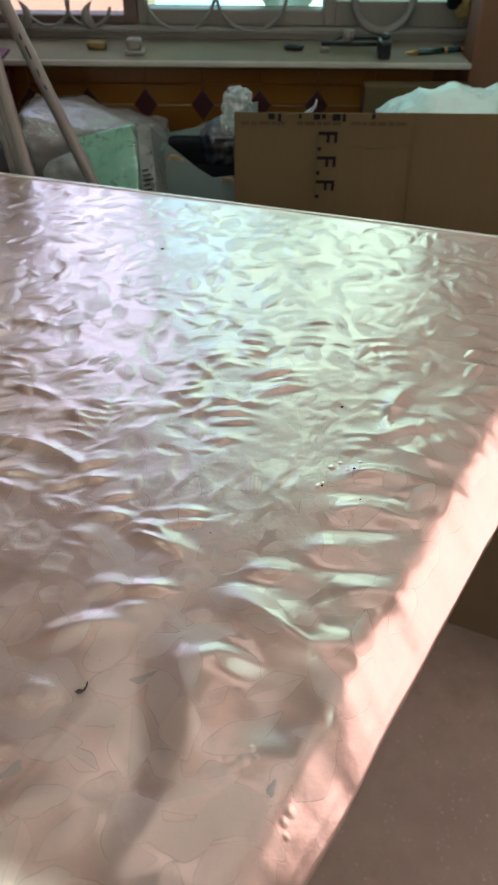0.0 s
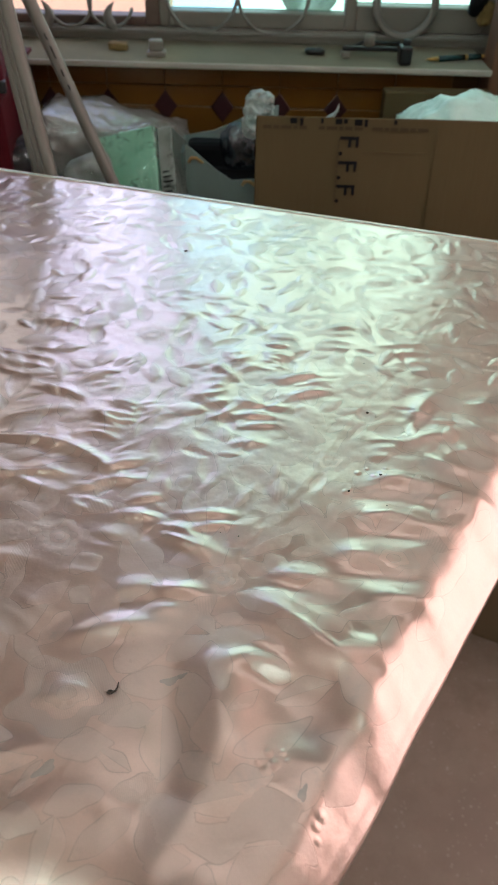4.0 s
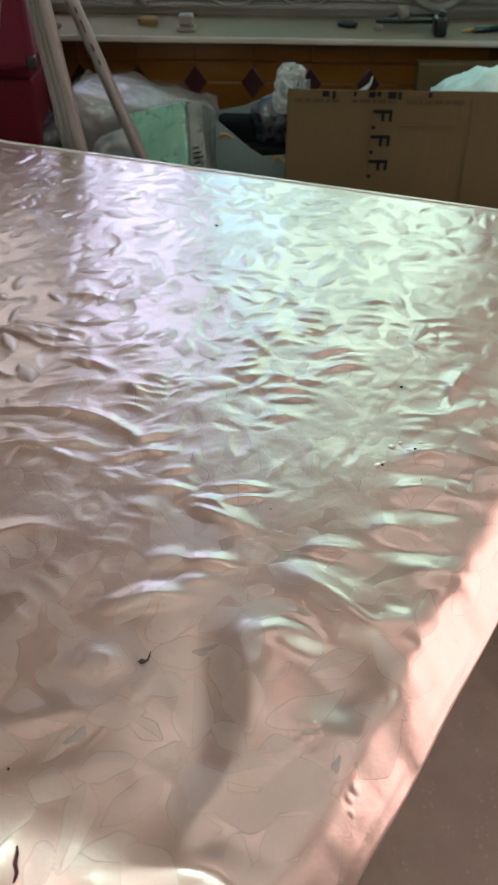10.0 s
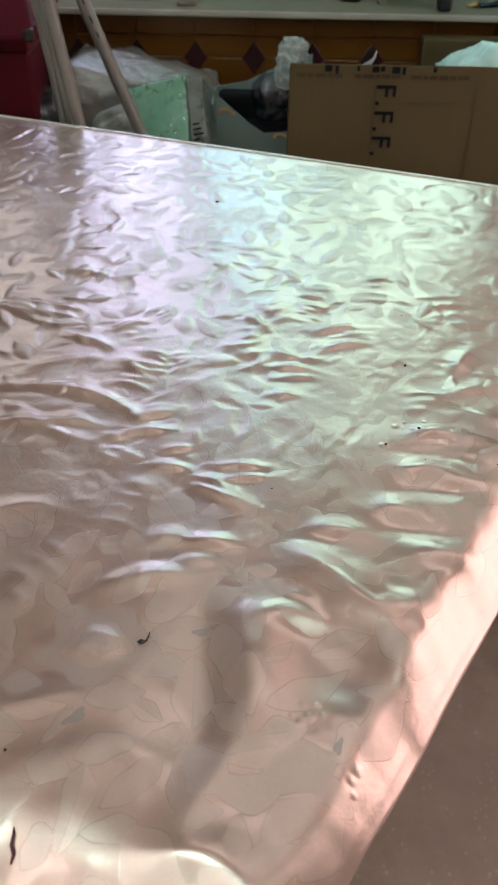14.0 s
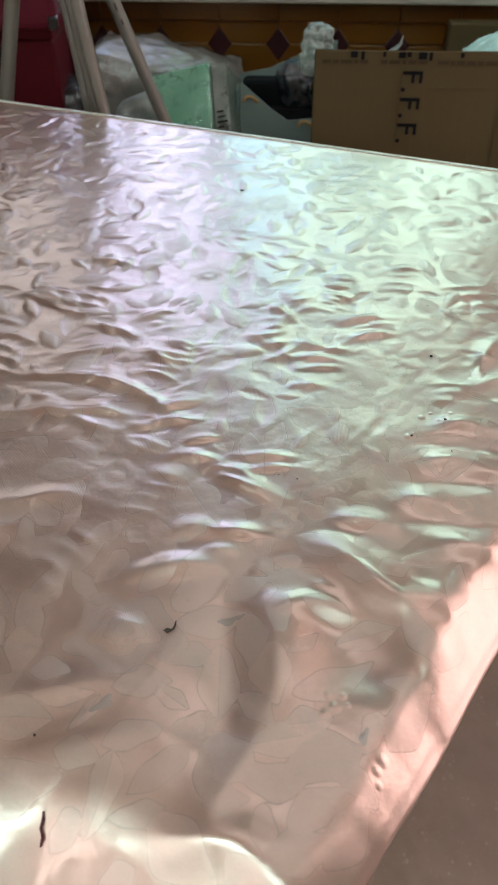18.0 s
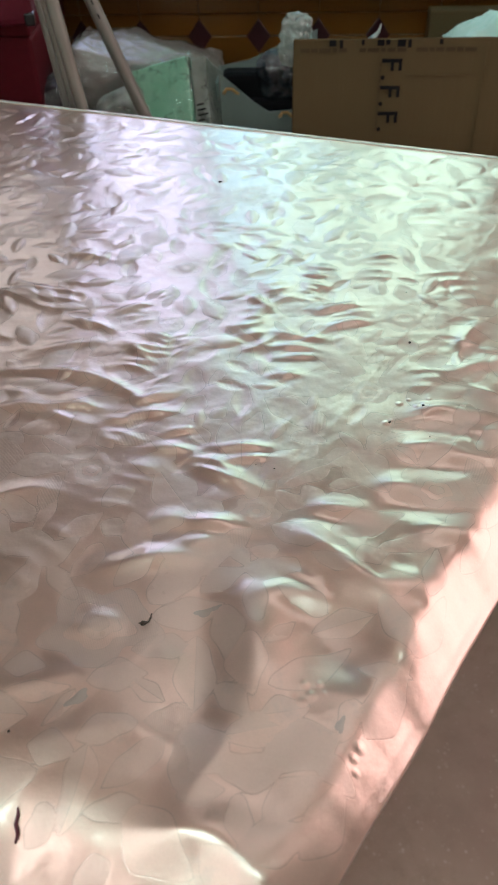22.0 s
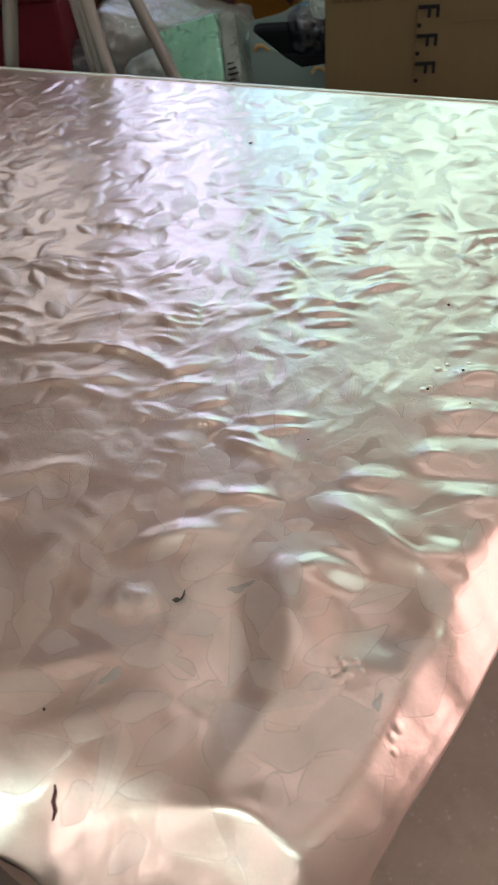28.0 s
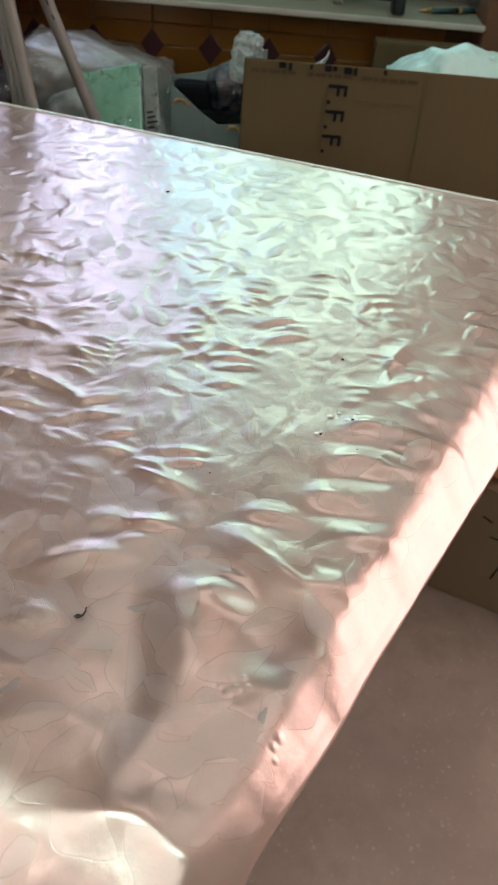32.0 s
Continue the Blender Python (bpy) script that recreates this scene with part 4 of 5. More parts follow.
used, quads = np.unique(quads, return_inverse=True)
cx_all, cy_all, cz_all = gx.ravel()[used], gy.ravel()[used], gz.ravel()[used]
me = bpy.data.meshes.new("tablecloth")
me.from_pydata(np.stack([cx_all, cy_all, cz_all], -1).tolist(), [], quads.reshape(-1, 4).tolist())
# the print: how far inside the nearest leaf each place lies, that leaf's tint and the side of its midrib
rim, tint, half, ribbed = (np.full(len(used), q) for q in (-0.02, 0.5, 0.02, 0.0))
TINTS = {"grey": (0.02, 0.40), "pink": (0.62, 0.95), "ribbed": (0.30, 0.80), "split": (0.10, 0.30)}
for k, (cx, cy, ln, wd, ang, kind_of) in enumerate(LEAVES):
    near_it = np.nonzero((np.abs(cx_all - cx) < ln + 0.005) & (np.abs(cy_all - cy) < ln + 0.005))[0]
    c, sn = math.cos(radians(ang)), math.sin(radians(ang))
    dx, dy = cx_all[near_it] - cx, cy_all[near_it] - cy
    u, v = (dx * c + dy * sn) / ln, dy * c - dx * sn
    v = v - wd * 0.3 * math.sin(k * 2.4) * (1 - u * u)
    room = np.clip(1 - u * u, 0, 1) ** (0.80 + 0.15 * math.sin(k * 1.7)) * (1 - 0.35 * math.sin(k) * u) * (1 + 0.12 * np.sin(5 * u + k))
    deep = np.minimum(0.8 * (wd * room - np.abs(v)), ln * (1 - np.abs(u)))
    win = deep > rim[near_it]
    at = near_it[win]
    rim[at], tint[at], ribbed[at] = deep[win], grow.uniform(*TINTS[kind_of]), kind_of == "ribbed"
    half[at] = v[win] if kind_of == "split" else 0.02
ring, bloom_tint = np.full(len(used), 2.0), np.zeros(len(used))
for k, (cx, cy, r, ang) in enumerate(BLOSSOMS):
    near_it = np.nonzero((np.abs(cx_all - cx) < 1.6 * r) & (np.abs(cy_all - cy) < 1.6 * r))[0]
    dx, dy = cx_all[near_it] - cx, (cy_all[near_it] - cy) / 0.80
    a = np.arctan2(dy, dx) + radians(ang)
    far_out = np.hypot(dx, dy) / r
    lobes = 1 + (0.15 * np.sin(5 * a + k) + 0.08 * np.sin(3 * a + 2 * k) + 0.05 * np.sin(8 * a)) * np.clip(far_out * 1.6, 0, 1)
    ring[near_it], bloom_tint[near_it] = np.minimum(ring[near_it], far_out / lobes), (k * 0.381) % 1.0
    ribbed[near_it[far_out < 1.2]] = 1.0 if k in (0, 10) else 0.0
for name, parts_of in (("leaf", (rim, tint, half)), ("blossom", (ring, bloom_tint, ribbed))):
    layer = me.attributes.new(name, "FLOAT_VECTOR", "POINT")
    layer.data.foreach_set("vector", np.stack(parts_of, -1).astype(np.float32).ravel())
me.materials.append(PRINT)
me.shade_smooth()
cloth = tagged(new("tablecloth", me), "champagne satin vinyl tablecloth with pressed flowers, wrinkled", "tablecloth")

hem = []
for k in range(121):
    q = CORNER - AX * (0.004 + 1.34 * k / 120) - NF * 0.003
    hem.append((q.x, q.y, float(cloth_point(np.array([q.x]), np.array([q.y]))[0]) + 0.0008))
part("piping", tube(hem, 0.0013, 8), BRIGHT_RIM, cloth, "thin pale tube for the bright line along the edge", True)

table = thing("dining_table", "wooden table hidden under a vinyl tablecloth", "table")


def table_corner(a, b):
    """The place a metres in from the far edge's corner and b metres back along the right edge."""
    return CORNER - AX * a - BX * b


def slab(pts, z0, z1):
    bm = bmesh.new()
    lo, hi = [bm.verts.new((q.x, q.y, z0)) for q in pts], [bm.verts.new((q.x, q.y, z1)) for q in pts]
    bm.faces.new(lo), bm.faces.new(hi)
    for k in range(len(pts)):
        bm.faces.new((lo[k], lo[(k + 1) % len(pts)], hi[(k + 1) % len(pts)], hi[k]))
    return bm


part("tabletop", slab([table_corner(a, b) for a, b in ((0.03, 0.02), (1.38, 0.02), (1.38, 1.0), (0.03, 1.0))], 0.700, 0.728), WOOD, table)
for a, b in ((0.12, 0.12), (1.28, 0.12), (1.28, 0.90), (0.12, 0.90)):
    q = table_corner(a, b)
    part("leg", tube([(q.x, q.y, 0.0), (q.x, q.y, 0.40), (q.x, q.y, 0.700)], 0.03, 12, taper=[0.7, 0.9, 1.0]), WOOD, table, smooth=True)

# ---- on the cloth ----
def on_cloth(x, y):
    return float(cloth_point(np.array([x]), np.array([y]))[0])


def crumb(name, x, y, size, material, label, category, stretch=(1, 1, 0.7), turn=0.0, seed=1.0):
    bm = bmesh.new()
    bmesh.ops.create_icosphere(bm, subdivisions=2, radius=size)
    for v in bm.verts:
        v.co *= 1 + 0.5 * noise.noise(v.co * (1.2 / size) + Vector((seed, 0, 0)))
        v.co = Vector((v.co.x * stretch[0], v.co.y * stretch[1], v.co.z * stretch[2]))
    ob = solid(name, bm, material, label, category, smooth=True)
    ob.matrix_world = pose(x, y, on_cloth(x, y) + size * stretch[2] * 0.45, 0, 0, turn)
    return ob


def strand(name, pts, radius, material, label, category):
    line = [(x, y, on_cloth(x, y) + radius * 0.7 + lift) for x, y, lift in pts]
    return solid(name, tube(line, radius, 6, taper=[0.5] + [1.0] * (len(line) - 2) + [0.4]), material, label, category, smooth=True)


strand("dried_stem", [(-0.1165, 0.3150, 0), (-0.1125, 0.3135, 0.001), (-0.1095, 0.3155, 0.0015), (-0.1085, 0.3190, 0.001), (-0.1078, 0.3215, 0.0035)], 0.0008, CRUMB, "curled dark dried stem lying on the cloth", "crumb")
crumb("crumb", -0.1135, 0.3150, 0.0018, CRUMB, "small dark crumb on the tablecloth", "crumb", (1.3, 1, 0.7))
strand("thread", [(-0.1735, 0.1700, 0), (-0.1725, 0.1745, 0.0005), (-0.1745, 0.1790, 0.0005), (-0.1738, 0.1840, 0.0), (-0.1745, 0.1880, 0)], 0.0011, SCRAP, "short maroon thread lying on the cloth", "thread")
crumb("crumb", -0.190, 0.232, 0.0010, CRUMB, "tiny dark crumb on the tablecloth", "crumb")
crumb("crumb", -0.1025, 1.021, 0.0021, CRUMB, "small dark crumb on the tablecloth", "crumb", (1.2, 0.8, 0.6))
crumb("crumb", 0.1155, 0.655, 0.0014, CRUMB, "tiny dark crumb on the tablecloth", "crumb")
GRAINS = ((-0.006, 0.262), (0.002, 0.270), (0.006, 0.262), (0.012, 0.271), (0.000, 0.257), (0.015, 0.264), (0.032, 0.222), (0.036, 0.229), (0.033, 0.214),
          (0.095, 0.558), (0.104, 0.564), (0.110, 0.553), (0.118, 0.558), (0.123, 0.564), (0.080, 0.530), (0.085, 0.534))
for k, (x, y) in enumerate(GRAINS):
    size = 0.0027 * (0.8 + 0.5 * ((k * 7) % 5) / 4)
    turns, rings = np.arange(18) * 2 * math.pi / 18, np.array([0.0, 0.25, 0.5, 0.75, 1.0, 1.3, 1.6, 2.0, 2.4])
    px, py = x + np.outer(rings, np.cos(turns)) * size, y + np.outer(rings, np.sin(turns)) * size
    pz = cloth_point(px, py) + 0.26 * size * np.exp(-rings ** 2 * 1.1)[:, None] - 0.00010
    bm = bmesh.new()
    vs = [[bm.verts.new((px[a, b], py[a, b], pz[a, b])) for b in range(18)] for a in range(1, 9)]
    for a in range(7):
        for b in range(18):
            bm.faces.new((vs[a][b], vs[a + 1][b], vs[a + 1][(b + 1) % 18], vs[a][(b + 1) % 18]))
    bm.faces.new(vs[0])
    part("pimple", bm, VINYL, cloth, smooth=True)
for k, (x, y) in enumerate(((0.116, 0.552), (0.083, 0.531))):
    crumb("crumb", x, y, 0.0012, CRUMB, "tiny dark crumb on the tablecloth", "crumb", (1.4, 1, 0.6), 50 * k, k + 3)

for k, (x, y) in enumerate(((0.18, 0.507), (0.117, 0.513), (0.122, 0.747), (-0.284, 0.75), (0.117, 0.512), (-0.021, 0.47), (-0.037, 0.475))):
    crumb("crumb", x, y, 0.00042 + 0.0001 * (k % 3), CRUMB, "tiny dark crumb on the tablecloth", "crumb", (1.3, 1, 0.6), 40 * k, k + 8)

strand("hair", [(-0.2560, 0.2755, 0), (-0.2500, 0.2790, 0.0003), (-0.2430, 0.2805, 0)], 0.0005, CRUMB, "short dark hair lying on the cloth", "hair")
strand("hair", [(-0.2850, 0.3700, 0), (-0.2800, 0.3730, 0.0003), (-0.2750, 0.3745, 0)], 0.0005, CRUMB, "short dark hair lying on the cloth", "hair")
for cx, cy, ln, ang in ((-0.1495, 0.2560, 0.0085, 40), (-0.0705, 0.3265, 0.0070, 12), (0.0245, 0.2420, 0.0060, 70), (-0.062, 0.330, 0.0040, 20)):
    turns = np.arange(20) * 2 * math.pi / 20
    size = ln * (1 + 0.25 * np.sin(3 * turns + cx * 90))
    bm, loops = bmesh.new(), []
    for f in (0.35, 0.7, 1.0):
        px = cx + f * size * (np.cos(turns) * math.cos(radians(ang)) - 0.45 * np.sin(turns) * math.sin(radians(ang)))
        py = cy + f * size * (np.cos(turns) * math.sin(radians(ang)) + 0.45 * np.sin(turns) * math.cos(radians(ang)))
        loops.append([bm.verts.new(q) for q in zip(px, py, cloth_point(px, py) + 0.00025 * (1.15 - f))])
    bm.faces.new(loops[0])
    for low, high in zip(loops, loops[1:]):
        for j in range(20):
            bm.faces.new((low[j], high[j], high[(j + 1) % 20], low[(j + 1) % 20]))
    part("smudge", bm, SMUDGE, cloth, "dull grey smudge", True)

# ---- behind the table ----
def slanted(x, y0, y1, z0, z1, x1, n=9):
    return [(x + (x1 - x) * k / n, y0 + (y1 - y0) * k / n, z0 + (z1 - z0) * k / n) for k in range(n + 1)]


poles = "poles leaning behind the table"
for x, x1, y in ((-0.2715, -0.4630, 1.330), (-0.2980, -0.4680, 1.353), (-0.3255, -0.4740, 1.376)):
    p = thing("plastic_pole", "grey beige round plastic pole leaning behind the table", "pole", poles)
    part("shaft", tube(slanted(x, y, y, 0.02, 1.62, x1), 0.0108, 18), POLE, p, smooth=True)
    part("foot_cap", tube([(x + 0.0025, y, 0.0), (x, y, 0.03)], 0.0113, 16), BLACK, p, "black rubber cap", True)
p = thing("round_pole", "smooth grey beige pole with black print leaning behind the table", "pole", poles)
part("shaft", tube(slanted(-0.0495, 1.5, 1.5, 0.02, 1.62, -0.633), 0.0116, 18), POLE, p, smooth=True)
part("foot_cap", tube([(-0.0425, 1.5, 0.0), (-0.053, 1.5, 0.03)], 0.0148, 16), BLACK, p, "black rubber cap", True)
for z0, ln in ((0.878, 0.020), (0.908, 0.010), (0.848, 0.012), (0.826, 0.008)):
    xx = -0.0425 - 0.3646 * z0
    part("print_bar", tube([(xx + 0.004, 1.4882, z0), (xx + 0.004 - 0.3646 * ln, 1.4882, z0 + ln)], 0.0012, 6), INK, p)
p = thing("plastic_pole", "grey beige round plastic pole standing behind the table", "pole", poles)
part("shaft", tube(slanted(-0.744, 1.402, 1.402, 0.02, 1.62, -0.296), 0.0125, 18), POLE, p, smooth=True)
part("foot_cap", tube([(-0.750, 1.402, 0.0), (-0.742, 1.402, 0.03)], 0.0142, 16), BLACK, p, "black rubber cap", True)

# flat carton with print
carton = thing("cardboard_carton", "large flattened brown cardboard carton with black letters", "carton", at=(0.0, 1.372, 0.0))
LEAN_BACK = radians(6.5)
carton.rotation_euler = (-LEAN_BACK, 0, 0)
CW, CH, CD = 0.66, 0.802, 0.035
bm = box((0, 0, 0), (CW, 0.005, CH), 0.0015, 1)
bmesh.ops.subdivide_edges(bm, edges=[e for e in bm.edges if e.calc_length() > 0.3], cuts=14, use_grid_fill=True)
for v in bm.verts:
    v.co.y += 0.004 * noise.noise(Vector((v.co.x * 5, 0, v.co.z * 5)))
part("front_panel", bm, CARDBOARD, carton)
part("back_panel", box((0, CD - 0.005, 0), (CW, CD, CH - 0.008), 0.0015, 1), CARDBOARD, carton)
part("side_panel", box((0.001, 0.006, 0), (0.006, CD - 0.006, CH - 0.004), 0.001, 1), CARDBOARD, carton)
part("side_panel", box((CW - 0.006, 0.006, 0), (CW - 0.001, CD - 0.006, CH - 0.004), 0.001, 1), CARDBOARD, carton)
part("tape", box((0.335, -0.0040, 0.02), (0.339, -0.0032, 0.795)), CARDBOARD, carton, "raised board crease")
part("tape", box((0.20, -0.0052, 0.742), (0.315, -0.0040, 0.745)), CARDBOARD, carton, "strip of clear packing tape")
txt = bpy.data.curves.new("letters", "FONT")
txt.body, txt.size, txt.extrude, txt.space_character, txt.offset = "F.F.F.", 0.050, 0.0004, 1.19, 0.0006
tob = bpy.data.objects.new("letters", txt)
scene.collection.objects.link(tob)
bpy.context.view_layer.update()
lm = bpy.data.meshes.new_from_object(tob.evaluated_get(bpy.context.evaluated_depsgraph_get()))
scene.collection.objects.unlink(tob)
bpy.data.objects.remove(tob)
lm.materials.clear()
lm.materials.append(INK)
lm.transform(Matrix.Translation((0.156, -0.0052, 0.774)) @ Matrix.Rotation(radians(90), 4, "X") @ Matrix.Rotation(radians(-90), 4, "Z"))
letters = new("letters", lm)
letters.parent = carton
tagged(letters, "black printed letters F.F.F. reading downwards")
part("print_bar", box((0.160, -0.0052, 0.605), (0.196, -0.0044, 0.613)), INK, carton, "black print")
for z in np.arange(0.65, 0.765, 0.009):
    part("print_bar", box((0.1525, -0.0052, z), (0.1545, -0.0044, z + 0.007)), FADED_INK, carton)
x = 0.012
k = 0
while x < 0.30:
    w = (0.016, 0.011, 0.020, 0.008, 0.014)[k % 5]
    if not 0.085 < x < 0.10 and not 0.19 < x < 0.205:
        part("print_bar", box((x, -0.0050, 0.7815), (x + w, -0.0044, 0.7880)), FADED_INK, carton)
    x, k = x + w + 0.003, k + 1
for x, w, h in ((0.062, 0.012, 0.006), (0.080, 0.006, 0.008), (0.118, 0.005, 0.005), (0.145, 0.012, 0.006), (0.160, 0.007, 0.005), (0.180, 0.014, 0.007), (0.198, 0.006, 0.008), (0.252, 0.006, 0.005)):
    part("print_bar", box((x, -0.0052, 0.8010 - 1.6 * h), (x + w, -0.0044, 0.8010)), INK, carton, "cut through black print")
torn = crumple(tube([(0.128, 0.01, 0.795), (0.140, 0.012, 0.803), (0.148, 0.01, 0.812), (0.150, 0.008, 0.824)], 0.005, 8, taper=[1, 1, 0.7, 0.2]), 0.003, 60)
part("torn_flap", torn, MILK_FILM, carton, "torn strip of clear tape", True)

back_carton = thing("cardboard_carton", "plain brown cardboard carton standing against the wall", "carton")
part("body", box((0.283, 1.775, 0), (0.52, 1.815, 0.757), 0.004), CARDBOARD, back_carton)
sack = thing("white_sack", "full white woven plastic sack behind the carton", "sack")
part("sack_body", crumple(pillow((0.43, 0.15, 0.81), (0.470, 1.575, 0.412), 0.32, 2.0, 0.020, 7, 44), 0.010, 22, 4.0), SACK, sack, smooth=True)

# gift bag, with black blocks for the shade inside
gift = thing("paper_carrier_bag", "open grey green paper carrier bag with cord handles", "bag")


def sheet(pts, thick):
    """A thin panel through a ring of points, given a back a little behind it."""
    bm = bmesh.new()
    a = [bm.verts.new(q) for q in pts]
    b = [bm.verts.new((q[0], q[1] + thick, q[2])) for q in pts]
    bm.faces.new(a), bm.faces.new(b)
    for k in range(len(pts)):
        bm.faces.new((a[k], a[(k + 1) % len(pts)], b[(k + 1) % len(pts)], b[k]))
    return bm


part("front_panel", sheet([(-0.148, 1.590, 0.0), (0.03, 1.59, 0.0), (0.03, 1.59, 0.632), (-0.045, 1.582, 0.628), (-0.075, 1.580, 0.648), (-0.105, 1.582, 0.672), (-0.140, 1.585, 0.700)], 0.003), BAG_TEAL, gift)
part("back_panel", sheet([(-0.150, 1.700, 0.0), (0.05, 1.70, 0.0), (0.05, 1.70, 0.745), (-0.03, 1.70, 0.715), (-0.085, 1.70, 0.690), (-0.15, 1.70, 0.678)], 0.003), BAG_TEAL, gift)
part("gusset", slab([Vector((-0.1495, 1.5935, 0)), Vector((-0.1465, 1.5935, 0)), Vector((-0.1475, 1.6995, 0)), Vector((-0.1505, 1.6995, 0))], 0.0, 0.68), BAG_TEAL, gift)
part("bottom", box((-0.148, 1.594, 0.0), (0.03, 1.698, 0.004)), BAG_TEAL, gift)
for cx, cz in ((-0.122, 0.672), (-0.012, 0.626)):
    part("cord", tube([(cx - 0.012, 1.578, cz - 0.006), (cx - 0.006, 1.574, cz + 0.004), (cx + 0.004, 1.574, cz + 0.004), (cx + 0.014, 1.58, cz - 0.006), (cx + 0.022, 1.596, cz - 0.014)], 0.0032, 7), ROPE, gift, "tan cord handle end", True)
# Black blocks put the shade of the open bag into colour.
part("lining", join(box((-0.142, 1.598, 0.02), (0.026, 1.640, 0.640), 0.012), box((-0.142, 1.642, 0.02), (0.026, 1.696, 0.680), 0.012)), CLOTH_AND_SHADE, gift, "black blocks for the shade inside the bag")
solid("clear_plastic_bag", pillow((0.085, 0.07, 0.11), (-0.024, 1.640, 0.672), 0.6, 7.0, 0.014, 13, 20), SMOKE_FILM, "crumpled clear plastic bag in the paper carrier", "plastic bag", smooth=True)
bm = pillow((0.064, 0.035, 0.080), (0.004, 1.560, 0.768), 0.5, 3.0, 0.014, 20, 18)
solid("crumpled_wrap", crumple(bm, 0.012, 24, 2.0), MILK_FILM, "crumpled pale plastic wrap sticking up behind the carton", "plastic bag")

# wrapped packages on the floor by the wall
pile = "packages piled by the wall"
# Unseen block, added black for the dark gaps below the packages.
solid("storage_box", box((-0.66, 1.60, 0.0), (-0.16, 1.90, 0.50), 0.01), CLOTH_AND_SHADE, "black block added for the dark gaps under the packages", "box", group=pile)
pk = thing("wrapped_package", "beige package wrapped in creased clear plastic", "package", pile)
bm = pillow((0.34, 0.20, 0.20), (-0.315, 1.76, 0.605), 0.28, 3.0, 0.013, 13, 34)
bmesh.ops.rotate(bm, verts=bm.verts, cent=(-0.315, 1.76, 0.605), matrix=Matrix.Rotation(radians(11), 3, "Y"))
part("contents", bm, PAPER, pk, smooth=True)
bm = pillow((0.345, 0.206, 0.205), (-0.315, 1.757, 0.606), 0.28, 3.0, 0.012, 12, 34)
bmesh.ops.rotate(bm, verts=bm.verts, cent=(-0.315, 1.757, 0.607), matrix=Matrix.Rotation(radians(11), 3, "Y"))
part("film", bm, FILM, pk, "creased clear plastic film", True)
pk = thing("wrapped_package", "green printed box in clear plastic film", "package", pile)


def tilted_box(lo, hi, at, rx, ry, rz, bevel=0.004, cuts=0, crease=0.0, seed=1.0):
    bm = box(lo, hi, bevel)
    if cuts:
        bmesh.ops.subdivide_edges(bm, edges=[e for e in bm.edges if e.calc_length() > 0.03], cuts=cuts, use_grid_fill=True)
        crumple(bm, crease, 22, seed)
    bmesh.ops.transform(bm, matrix=pose(*at, rx, ry, rz), verts=bm.verts)
    return bm


GREEN_AT = (-0.247, 1.612, 0.616, -38, -15, -10)
part("carton", tilted_box((-0.067, -0.05, -0.085), (0.067, 0.05, 0.08), GREEN_AT[:3], *GREEN_AT[3:], 0.003, 6, 0.003), GREEN_WRAP, pk)
part("film", tilted_box((-0.072, -0.055, -0.09), (0.074, 0.055, 0.086), GREEN_AT[:3], *GREEN_AT[3:], 0.006, 10, 0.004, 5.0), SHEER_FILM, pk, "clear plastic film", True)
part("end_panel", tilted_box((0.0735, -0.052, -0.085), (0.105, 0.04, 0.074), GREEN_AT[:3], *GREEN_AT[3:], 0.004, 5, 0.003, 2.0), END_PAPER, pk, "grey printed end panel")
for k in range(6):
    bm = box((0.082, -0.0585, -0.070 + 0.010 * k), (0.103 - 0.004 * (k % 3), -0.0560, -0.0675 + 0.010 * k))
    bmesh.ops.transform(bm, matrix=pose(*GREEN_AT), verts=bm.verts)
    part("print_bar", bm, INK, pk)
pk = thing("wrapped_package", "pale grey roll in milky plastic leaning on a box", "package", pile)
part("film", tilted_box((-0.05, -0.03, -0.10), (0.05, 0.03, 0.07), (-0.330, 1.585, 0.600), 0, -16, 8, 0.02, 8, 0.007, 2.0), MILK_FILM, pk, smooth=True)
pk = thing("wrapped_package", "dark shiny package in pinkish plastic", "package", pile)
part("contents", pillow((0.17, 0.14, 0.15), (-0.515, 1.69, 0.595), 0.4, 8.0, 0.012, 14, 16), BLACK, pk, smooth=True)
part("film", pillow((0.19, 0.15, 0.16), (-0.517, 1.685, 0.597), 0.4, 8.5, 0.016, 20, 18), SHEER_FILM, pk, "creased clear plastic film", True)
pk = thing("wrapped_package", "pink paper package in creased film", "package", pile)
part("contents", pillow((0.17, 0.10, 0.13), (-0.50, 1.56, 0.560), 0.4, 1.5, 0.010, 16, 16), surface("dusty_pink_paper", (0.42, 0.24, 0.24), 0.5, 0.25, 20, 0.3), pk, smooth=True)

# red chests at the left
chest = thing("red_chest", "dark red lacquered chest against the wall", "chest")
part("body", box((-1.10, 1.60, 0.0), (-0.505, 1.90, 0.765), 0.006), RED, chest)
part("lid", box((-1.102, 1.598, 0.767), (-0.503, 1.902, 0.797), 0.004), RED, chest)
for x in (-0.615, -0.80):
    part("seam", box((x, 1.596, 0.02), (x + 0.006, 1.599, 0.76)), BLACK, chest)
part("clasp", box((-0.735, 1.590, 0.74), (-0.700, 1.599, 0.79), 0.003), BLACK, chest, "black metal clasp")
chest2 = thing("red_case", "worn red leatherette case lying askew on the chest", "case", at=(-0.474, 1.545, 0.0), turn=12)
part("body", box((-0.56, 0.0, 0.799), (0.0, 0.25, 0.985), 0.014, 3), RED_TOP, chest2)
